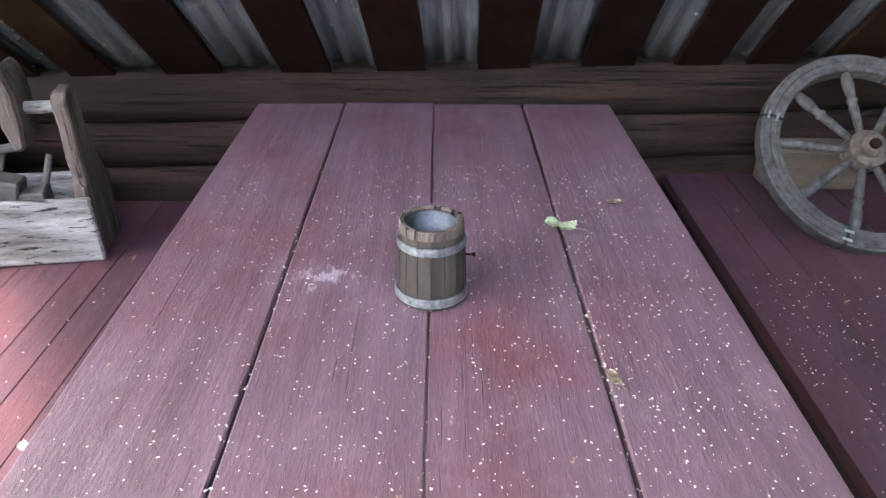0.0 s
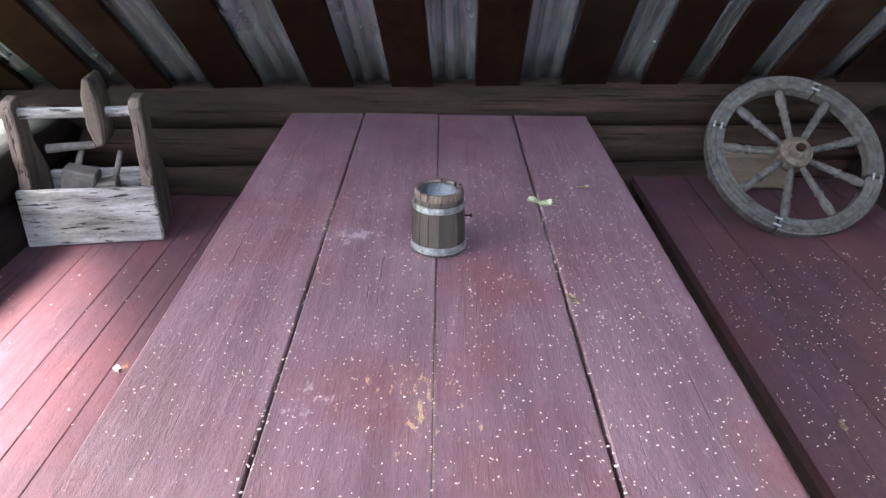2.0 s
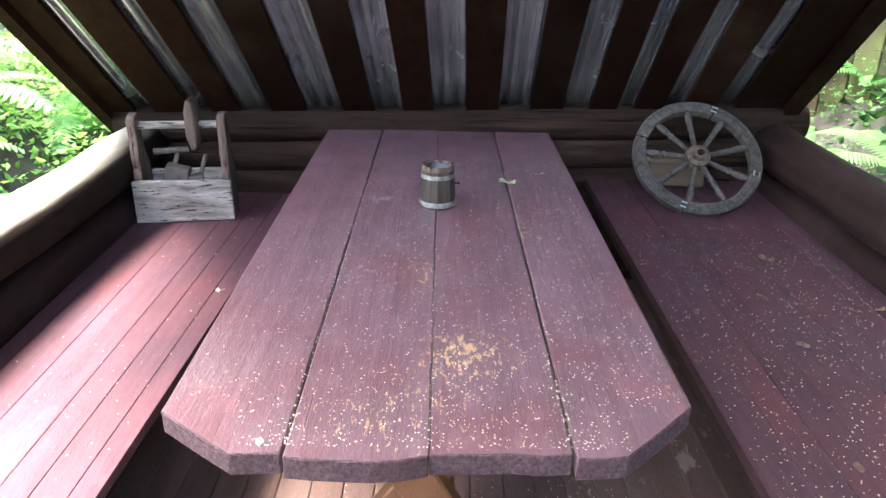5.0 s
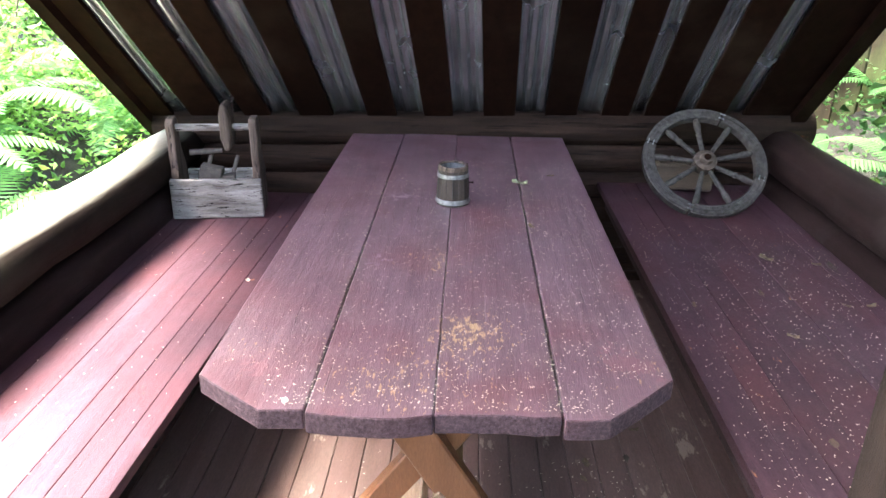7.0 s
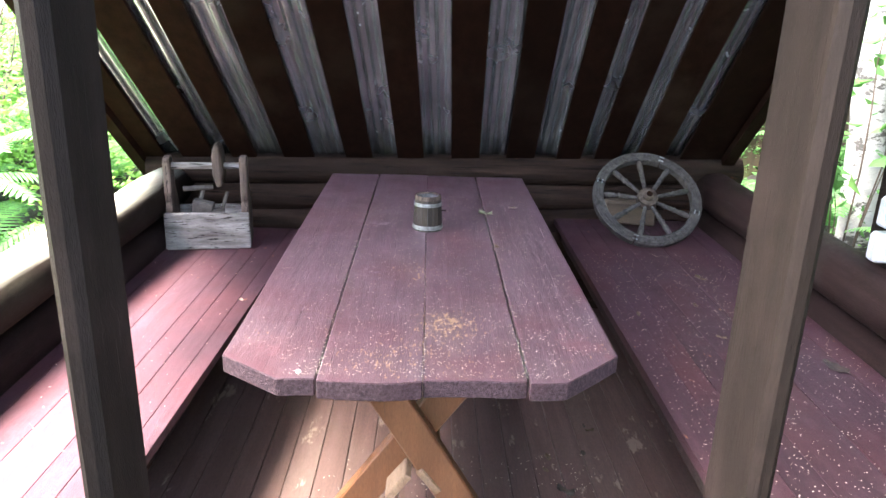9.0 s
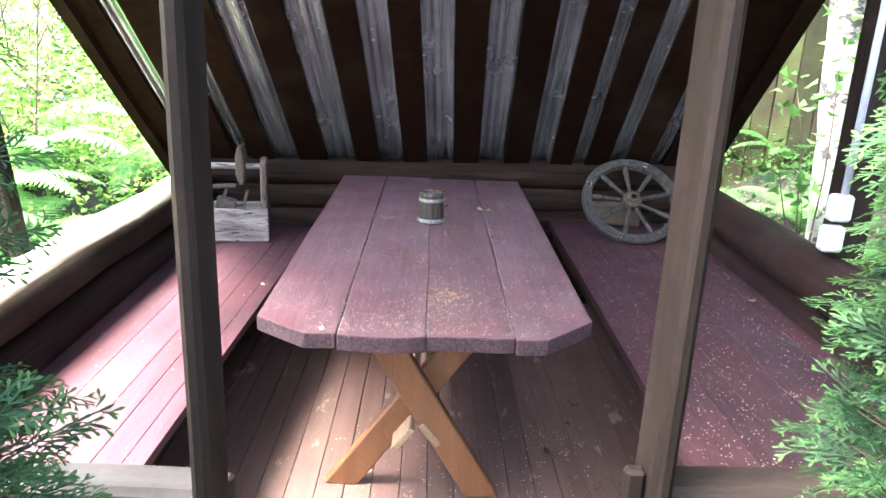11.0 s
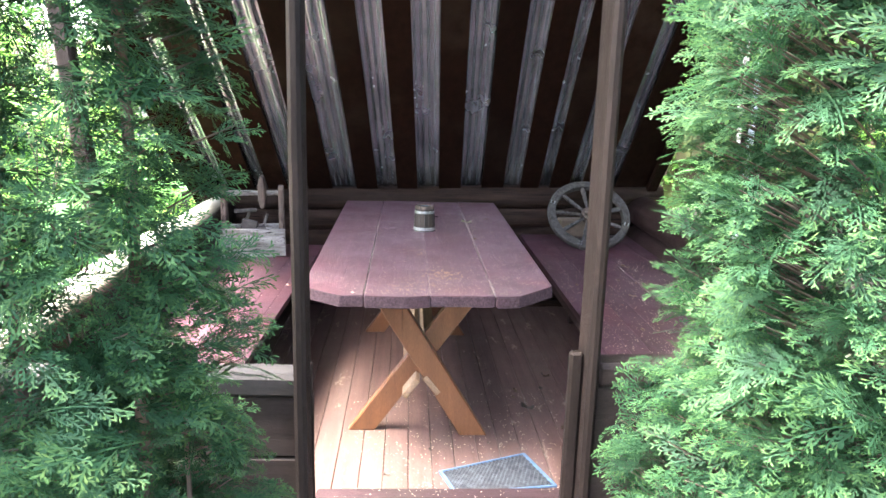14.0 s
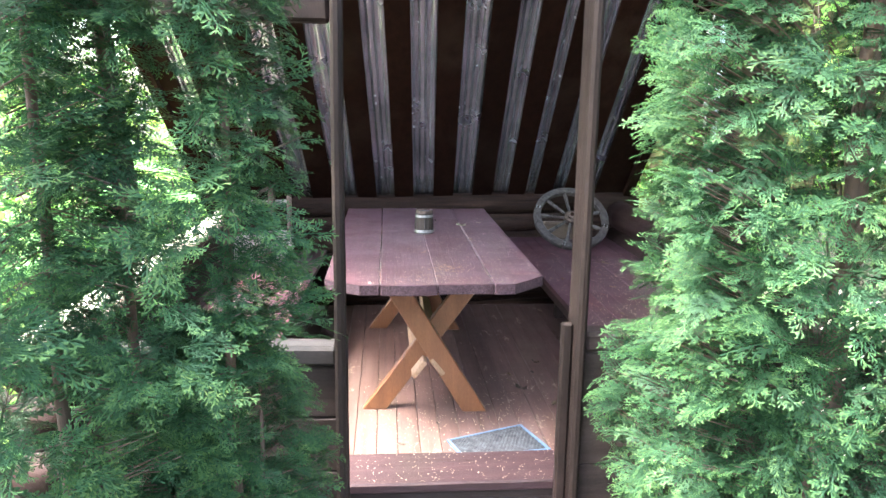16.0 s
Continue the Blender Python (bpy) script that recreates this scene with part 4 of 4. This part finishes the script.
def thuja(name_label, base, height, radius, count, seed, stems, thin=-0.34, spray=(0.10, 0.21), low=0.0):
    rnd = random.Random(seed)
    tree = thing("thuja", base, name_label, "thuja", "thuja hedge")
    shapes = [spray_shape(rnd) for _ in range(7)]
    arr = [np.array([[(x, y, 0) for x, y in q[:4]] for q in s], float) for s in shapes]
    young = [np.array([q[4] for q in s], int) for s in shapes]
    allv, ally = [], []
    bx, by, bz = base
    twigs = []
    for _ in range(count):
        z = rnd.uniform(low, 1.0)
        an = rnd.uniform(0, 2 * math.pi)
        lump = 0.82 + 0.30 * noise.noise(Vector((math.cos(an) * 1.4 + seed, math.sin(an) * 1.4, z * height * 1.7)))
        R = radius * lump * (1.16 - 0.34 * z) * (1.0 if z < 0.85 else 1.0 - 0.8 * (z - 0.85) / 0.15)
        depth = 1 - 0.55 * rnd.random() ** 2.2
        gap = noise.noise(Vector((math.cos(an) * 2.2, math.sin(an) * 2.2 + seed, z * height * 2.6)))
        if gap < thin and depth > 0.55:
            continue
        r = R * depth
        L = rnd.uniform(*spray)
        radial = Vector((math.cos(an), math.sin(an), 0))
        tang = Vector((-math.sin(an), math.cos(an), 0))
        pos = Vector((bx, by, bz + 0.05 + z * height)) + radial * r
        out = (radial * rnd.uniform(0.35, 1.0) + tang * rnd.uniform(-0.8, 0.8) + Vector((0, 0, rnd.uniform(-0.35, 0.5)))).normalized()
        nor = radial * rnd.uniform(0.0, 1.0) + tang * rnd.uniform(-0.45, 0.45) + Vector((0, 0, rnd.uniform(0.35, 1.0)))
        side = nor.cross(out).normalized()
        nor = out.cross(side)
        pick = rnd.randrange(7)
        pts = arr[pick].reshape(-1, 3)
        droop = rnd.uniform(-0.35, 0.05)
        w = np.outer(pts[:, 0] * L, np.array(out)) + np.outer(pts[:, 1] * L, np.array(side)) + np.outer((droop * pts[:, 0] ** 2 - 0.18 * pts[:, 1] ** 2) * L, np.array(nor))
        allv.append(w + np.array(pos - out * L * 0.55))
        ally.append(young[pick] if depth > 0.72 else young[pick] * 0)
        if rnd.random() < 0.5:
            twigs.append((Vector((bx + math.cos(an) * r * 0.72, by + math.sin(an) * r * 0.72, pos.z - r * 0.12)), pos))
    v = np.concatenate(allv)
    nq = len(v) // 4
    me = bpy.data.meshes.new("crown")
    me.vertices.add(len(v))
    me.vertices.foreach_set("co", v.ravel())
    me.loops.add(nq * 4)
    me.loops.foreach_set("vertex_index", np.arange(nq * 4))
    me.polygons.add(nq)
    me.polygons.foreach_set("loop_start", np.arange(0, nq * 4, 4))
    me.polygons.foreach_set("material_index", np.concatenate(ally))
    me.update()
    me.materials.append(M_THUJA)
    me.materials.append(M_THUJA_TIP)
    crown = new("crown", me)
    crown.parent = tree
    crown.matrix_parent_inverse = tree.matrix_world.inverted()
    for dx, dy, lean, r in stems:
        a = Vector((bx + dx, by + dy, bz - 0.05))
        b = Vector((bx + dx * 1.4 + lean, by + dy, bz + height * 0.93))
        part("trunk", rod_bm(a, b, r, r * 0.4, 10, 14, 0.02), M_BARK, tree, smooth=True)
    bm = bmesh.new()
    for a, b in twigs:
        d = (b - a)
        p = d.cross(Vector((0, 0, 1))).normalized() * 0.003
        q = Vector((0, 0, 0.003))
        v0 = [bm.verts.new(a + s) for s in (p, q, -p, -q)]
        v1 = [bm.verts.new(b + s * 0.4) for s in (p, q, -p, -q)]
        for k in range(4):
            bm.faces.new((v0[k], v0[(k + 1) % 4], v1[(k + 1) % 4], v1[k]))
    part("twiggery", bm, M_BARK, tree)["kind"] = "stuff"


thuja("bushy green thuja with loose open sprays beside the entrance", (-1.22, -1.42, -0.28), 2.95, 0.56, 3100, 3, [(0.20, 0.02, -0.05, 0.020), (-0.12, 0.05, 0.05, 0.024), (0.02, -0.12, 0.0, 0.018)], -0.13, (0.11, 0.22))
thuja("slender open thuja with bare lower stem beside the entrance", (-0.74, -1.27, -0.28), 2.95, 0.36, 1900, 14, [(0.09, 0.0, 0.0, 0.018), (-0.10, 0.03, -0.06, 0.018)], -0.12, (0.10, 0.20), 0.38)
thuja("low bushy thuja at the foot of the front wall", (-0.72, -1.14, -0.28), 1.19, 0.33, 1500, 21, [(0.0, 0.0, 0.03, 0.014), (0.08, -0.03, 0.04, 0.012)], -0.3, (0.09, 0.17), 0.2)
thuja("dense bright green thuja beside the entrance", (0.97, -1.31, -0.28), 2.75, 0.64, 7400, 8, [(0.0, 0.0, 0.03, 0.045)], -0.42, (0.08, 0.165))
thuja("dense green thuja in the hedge", (1.80, -1.62, -0.28), 2.8, 0.66, 1500, 6, [(0.0, 0.0, 0.0, 0.04)])


def caught_seeds():
    """Pale seeds caught in the twigs of the thuja, in loose drifts."""
    rnd = random.Random(77)
    verts, faces = [], []
    for cz, ca, spread, n in ((1.45, 268, 12, 230), (1.36, 280, 8, 80), (1.15, 245, 9, 60), (0.95, 255, 12, 60), (0.62, 255, 14, 60), (0.35, 246, 10, 30)):
        for _ in range(n):
            an = radians(rnd.gauss(ca, spread))
            r = rnd.uniform(0.48, 0.66)
            x, y, z = 0.97 + math.cos(an) * r, -1.31 + math.sin(an) * r, cz + rnd.gauss(0, 0.035)
            q = rnd.uniform(0.002, 0.005)
            k = len(verts)
            verts += [(x - q, y, z), (x + q, y, z + q * 0.4), (x, y - q * 0.6, z + q), (x, y + q * 0.6, z - q)]
            faces += [(k, k + 1, k + 2), (k, k + 3, k + 1), (k, k + 2, k + 3), (k + 1, k + 3, k + 2)]
    tagged(mesh_from("caught_seeds", verts, faces, M_SEED), "pale fallen seeds caught in the thuja twigs", "seeds", kind="stuff")


caught_seeds()


def leaf_cloud(name, material, parent, blobs, seed, size, tilt=0.7):
    """Many small folded leaves in uneven clumps."""
    rnd = random.Random(seed)
    verts, faces = [], []
    for cx, cy, cz, rx, rz, n in blobs:
        for _ in range(n):
            while True:
                u = Vector((rnd.uniform(-1, 1), rnd.uniform(-1, 1), rnd.uniform(-1, 1)))
                if 0.2 < u.length < 1:
                    break
            p = Vector((cx + u.x * rx, cy + u.y * rx, cz + u.z * rz))
            if noise.noise(p * (1.7 / rx) * 0.9) < -0.12:
                continue
            s = size * rnd.uniform(0.6, 1.4)
            d = Vector((rnd.uniform(-1, 1), rnd.uniform(-1, 1), rnd.uniform(-0.6, 0.5))).normalized()
            e = d.cross(Vector((rnd.uniform(-tilt, tilt), rnd.uniform(-tilt, tilt), 1))).normalized()
            f = d.cross(e) * 0.18 * s
            k = len(verts)
            verts += [p, p + d * s * 0.55 + e * s * 0.38 + f, p + d * s * 1.15, p + d * s * 0.55 - e * s * 0.38 + f]
            faces += [(k, k + 1, k + 2), (k, k + 2, k + 3)]
    return mesh_from(name, verts, faces, material, parent)


def bush(base, r, h, n, seed, mat, size, label):
    b = thing("bush", base, label, "bush", "undergrowth")
    x, y, z = base
    rnd = random.Random(seed)
    blobs = []
    for k in range(7):
        a = rnd.uniform(0, 6.28)
        blobs.append((x + math.cos(a) * r * 0.6 * rnd.random(), y + math.sin(a) * r * 0.6 * rnd.random(), z + h * rnd.uniform(0.25, 0.85), r * rnd.uniform(0.45, 0.7), h * rnd.uniform(0.2, 0.35), n // 7))
    leaf_cloud("leaves", mat, b, blobs, seed, size)
    for k in range(4):
        a = rnd.uniform(0, 6.28)
        part("stem", rod_bm((x, y, z - 0.05), (x + math.cos(a) * r * 0.7, y + math.sin(a) * r * 0.7, z + h * 0.9), 0.009, 0.003, 6, 4, 0.02), M_BARK, b, smooth=True)


def fern(base, size, fronds, seed, label="bright green fern"):
    rnd = random.Random(seed)
    f = thing("fern", base, label, "fern", "ferns")
    b = Vector(base)
    for k in range(fronds):
        an = 2 * math.pi * k / fronds + rnd.uniform(-0.3, 0.3)
        ln = size * rnd.uniform(0.75, 1.1)
        rise = rnd.uniform(0.55, 0.95)
        verts, faces = [], []
        dirn = Vector((math.cos(an), math.sin(an), 0))
        side = Vector((-math.sin(an), math.cos(an), 0))
        pts = []
        n = 34
        for i in range(n + 1):
            s = i / n
            pts.append(b + dirn * ln * (s * 0.55 + 0.35 * s * s) + Vector((0, 0, ln * (rise * s - 0.55 * s * s * s))))
        for i in range(2, n):
            s = i / n
            w = ln * 0.20 * math.sin(math.pi * min(1, s * 0.85 + 0.12)) ** 0.8
            along = (pts[i + 1] - pts[i]).normalized()
            for sd in (-1, 1):
                tip = pts[i] + side * sd * w + along * w * 0.35 - Vector((0, 0, w * 0.22))
                h = (pts[i + 1] - pts[i]) * 0.40
                q = len(verts)
                m0 = pts[i].lerp(tip, 0.5)
                verts += [pts[i] - h, m0 - h * 0.9, tip, m0 + h * 0.9, pts[i] + h]
                faces += [(q, q + 1, q + 3, q + 4), (q + 1, q + 2, q + 3)]
        mesh_from("frond", verts, faces, M_FERN, f)


def gh(x, y):
    return ground_height(x, y)


for i, (x, y, s, n) in enumerate(((-2.1, 1.5, 0.85, 9), (-2.5, 2.3, 0.95, 9), (-1.9, 2.6, 0.8, 8), (-2.3, 0.7, 0.85, 9), (-3.0, 1.4, 0.9, 8), (-2.9, 3.0, 1.0, 9), (-1.95, 1.15, 0.75, 10), (-1.9, 1.85, 0.7, 10), (-2.35, 1.75, 0.9, 10), (-1.85, 0.1, 0.7, 8), (-3.5, 2.3, 1.0, 8), (-2.2, 3.4, 0.9, 8))):
    fern((x, y, gh(x, y) - 0.02), s, n, 20 + i, "bright sunlit green fern outside the shelter")
for i, (x, y, s, n) in enumerate(((2.28, 2.3, 0.62, 10), (2.15, 3.15, 0.55, 9), (2.75, 2.6, 0.6, 8), (2.3, 1.5, 0.5, 7), (2.6, 3.2, 0.6, 8), (1.95, 3.5, 0.5, 8), (1.98, 2.65, 0.42, 8), (2.05, 1.95, 0.45, 8), (1.92, 3.0, 0.38, 7))):
    fern((x, y, gh(x, y) - 0.02), s, n, 40 + i, "green fern on the bank beside the shelter")
for i, (x, y, r, h) in enumerate(((-3.6, 3.6, 0.9, 1.5), (-2.9, 4.6, 0.9, 1.6), (-4.6, 2.6, 1.0, 1.7), (-4.2, 1.2, 0.9, 1.6), (-3.9, 0.0, 0.9, 1.7), (-5.2, 4.2, 1.2, 2.2), (-3.9, 5.6, 1.2, 2.2), (-2.4, 5.6, 1.0, 1.8), (-5.4, 0.6, 1.2, 2.2), (-3.4, -1.2, 0.8, 1.6), (-3.0, 2.4, 0.6, 0.9))):
    bush((x, y, gh(x, y)), r, h, 1500, 60 + i, M_BUSH, 0.06, "bright sunlit leafy bush in the undergrowth")
for i, (x, y, r, h) in enumerate(((2.95, 1.8, 0.4, 1.7), (2.15, 3.75, 0.35, 1.2), (3.2, 2.9, 0.5, 1.6), (2.7, 3.9, 0.5, 1.5), (2.1, 4.4, 0.5, 1.5))):
    bush((x, y, gh(x, y)), r, h, 700, 80 + i, M_BUSH, 0.065, "leafy green shrub in front of the fence")


def tree(base, h, r, n, seed, trunk, label, mat=M_FOREST, size=0.11):
    t = thing("tree", base, label, "tree", "forest edge")
    x, y, z = base
    rnd = random.Random(seed)
    part("trunk", rod_bm((x, y, z - 0.1), (x + rnd.uniform(-0.3, 0.3), y, z + h * 0.95), trunk, trunk * 0.25, 10, 10, 0.04), M_BARK, t, smooth=True)
    blobs = []
    for k in range(12):
        a = rnd.uniform(0, 6.28)
        q = rnd.random() ** 0.5 * r
        zz = z + h * rnd.uniform(0.25, 1.0)
        blobs.append((x + math.cos(a) * q * 0.7, y + math.sin(a) * q * 0.7, zz, r * rnd.uniform(0.3, 0.5), r * rnd.uniform(0.25, 0.4), n // 12))
        part("limb", rod_bm((x, y, zz - 0.4), (x + math.cos(a) * q * 0.7, y + math.sin(a) * q * 0.7, zz), trunk * 0.3, trunk * 0.1, 6, 3, 0.03), M_BARK, t, smooth=True)
    leaf_cloud("crown", mat, t, blobs, seed, size)


for i, (x, y) in enumerate(((-7.5, 3.0), (-8.0, 6.5), (-6.0, 8.0), (-3.0, 9.0), (0.5, 9.0), (3.5, 8.5), (6.5, 6.5), (-10.5, 4.5), (-9, 9.5))):
    tree((x, y, gh(x, y)), 6.0 + (i % 3), 2.3, 3600, 100 + i, 0.12, "leafy green tree at the forest edge")


# Trees added out of view to hold back skylight from front and right.
for i, (x, y) in enumerate(((-5.5, -14.0), (0.8, -15.0), (6.5, -13.0), (7.0, -5.5), (4.7, -1.3), (4.6, 0.9), (4.9, 3.0), (7.2, 1.8), (3.6, -17.0), (9.5, -8.5), (-9.5, -13.0))):
    tree((x, y, gh(x, y)), 6.5 + (i % 3), 2.4, 6500, 130 + i, 0.13, "leafy green tree added out of view to block skylight", size=0.2)


def undergrowth(name, label, area, count, size, seed, mat, low=0.05, high=0.5):
    """Low leafy ground cover as one mass."""
    rnd = random.Random(seed)
    x0, x1, y0, y1 = area
    blobs = []
    for _ in range(count):
        x, y = rnd.uniform(x0, x1), rnd.uniform(y0, y1)
        blobs.append((x, y, gh(x, y) + rnd.uniform(low, high), rnd.uniform(0.22, 0.42), rnd.uniform(0.12, 0.28), 90))
    ob = leaf_cloud(name, mat, None, blobs, seed, size)
    tagged(ob, label, "undergrowth", kind="stuff")


undergrowth("undergrowth", "bright sunlit leafy undergrowth outside the shelter", (-6.5, -1.85, -0.8, 7.5), 230, 0.05, 11, M_BUSH, 0.05, 0.75)
undergrowth("undergrowth", "low carpet of small bright leaves among the ferns", (-3.7, -1.72, 0.7, 4.6), 260, 0.038, 15, M_BUSH, -0.02, 0.28)
undergrowth("undergrowth", "dense leafy hedge undergrowth at the forest edge", (-9.0, -3.0, 3.5, 9.5), 150, 0.09, 12, M_FOREST, 0.3, 2.6)
undergrowth("undergrowth", "small leafy plants on the shaded bank", (1.85, 3.2, 1.0, 4.2), 170, 0.032, 13, M_FOREST, -0.05, 0.10)


def build_birch():
    b = thing("birch", (2.22, 2.0, gh(2.22, 2.0)), "birch with rough white and black bark in front of the fence", "tree")
    part("trunk", rod_bm((2.23, 2.0, gh(2.22, 2.0) - 0.1), (1.90, 2.05, 4.3), 0.10, 0.065, 18, 40, 0.016), M_BIRCH, b, smooth=True)
    # Crown is unseen, added and made dense to shade the fence and bank.
    leaf_cloud("crown", M_BIRCH_LEAF, b, [(1.7, 2.3, 4.1, 1.3, 0.7, 3200), (2.2, 3.2, 4.3, 1.3, 0.7, 3200), (1.4, 3.5, 4.0, 1.1, 0.6, 2400), (2.6, 2.0, 4.3, 1.0, 0.6, 2200), (1.0, 4.3, 4.2, 1.1, 0.6, 1800)], 7, 0.10)


build_birch()


def build_sapling():
    """A young broad-leaved shoot in front of the birch."""
    b = thing("sapling", (1.98, 1.72, gh(1.98, 1.72)), "young shoot with large heart-shaped green leaves before the birch", "sapling")
    base = Vector((1.98, 1.72, gh(1.98, 1.72) - 0.05))
    tips = [Vector(p) for p in ((1.72, 1.66, 1.02), (1.78, 1.68, 1.38), (1.95, 1.66, 1.66), (2.12, 1.68, 1.55), (2.08, 1.66, 1.18), (1.86, 1.66, 0.86))]
    for p in tips:
        part("twig", rod_bm(base, p, 0.007, 0.002, 6, 7, 0.03), M_BARK, b, smooth=True)
    leaf_cloud("leaves", M_BIRCH_LEAF, b, [(p.x, p.y, p.z, 0.19, 0.17, 30) for p in tips], 17, 0.072, 0.5)


build_sapling()


def bare_shrub(base, height, seed):
    """Thin leafless twigs that fork as they rise."""
    rnd = random.Random(seed)
    b = thing("bare_shrub", base, "thin leafless shrub among the ferns", "shrub", "bare shrubs")
    for _ in range(5):
        a = Vector(base) - Vector((0, 0, 0.05))
        an = rnd.uniform(0, 6.28)
        lean = Vector((math.cos(an), math.sin(an), 0)) * height * rnd.uniform(0.15, 0.45)
        tip = a + lean + Vector((0, 0, height * rnd.uniform(0.75, 1.0)))
        part("stem", rod_bm(a, tip, 0.008, 0.003, 6, 6, 0.03), M_BARK, b, smooth=True)
        for k in range(4):
            f = rnd.uniform(0.35, 0.9)
            p = a.lerp(tip, f)
            q = p + Vector((rnd.uniform(-1, 1), rnd.uniform(-1, 1), rnd.uniform(0.3, 1.0))) * height * 0.22
            part("twig", rod_bm(p, q, 0.004, 0.0015, 5, 3, 0.015), M_BARK, b, smooth=True)


for k, (x, y, h) in enumerate(((-2.35, 2.35, 1.25), (-2.9, 3.3, 1.5), (-2.2, 1.35, 1.1))):
    bare_shrub((x, y, gh(x, y)), h, 300 + k)


def build_shading_tree():
    """An added, unseen leaning tree, whose thin crown shades the thujas from the sun."""
    b = thing("tree", (-4.0, -2.8, gh(-4.0, -2.8)), "leaning leafy tree added out of view to shade the thujas", "tree", "forest edge")
    part("trunk", rod_bm((-4.0, -2.8, gh(-4.0, -2.8) - 0.1), (-3.2, -2.3, 5.2), 0.11, 0.06, 12, 14, 0.03), M_BARK, b, smooth=True)
    spots = [(-2.6, -2.4, 5.0, 0.8, 0.4, 60), (-1.3, -1.9, 5.1, 0.9, 0.4, 160), (-0.8, -1.6, 5.2, 0.9, 0.4, 420), (0.1, -1.5, 5.3, 0.9, 0.4, 520), (-0.4, -2.2, 5.4, 0.8, 0.4, 560)]
    for x, y, z, r, h, n in spots:
        part("limb", rod_bm((-3.2, -2.3, 5.0), (x, y, z), 0.035, 0.012, 6, 5, 0.03), M_BARK, b, smooth=True)
    leaf_cloud("crown", M_FOREST, b, spots, 41, 0.11)


build_shading_tree()


def build_fence():
    f = thing("fence", (3.6, 3.0, 0.4), "tall brown plank fence behind the shelter", "fence", kind="structure")
    for i in range(34):
        s = i / 33
        x, y = 4.2 - 2.6 * s, 0.2 + 4.6 * s
        z = gh(x, y) - 0.1
        bm = box_bm(-0.0765, 0.0765, -0.011, 0.011, 0, 2.0 + random.uniform(-0.03, 0.03), 0.004)
        part("plank", moved(bm, pose(x, y, z, 0, 0, 120 + random.uniform(-2, 2))), M_FENCE, f)
    for z in (0.6, 1.7):
        part("rail", rod_bm((4.25, 0.25, z + 0.2), (1.65, 4.85, z + 0.2), 0.035, 0.035, 8, 4, 0.01), M_FENCE, f)


build_fence()
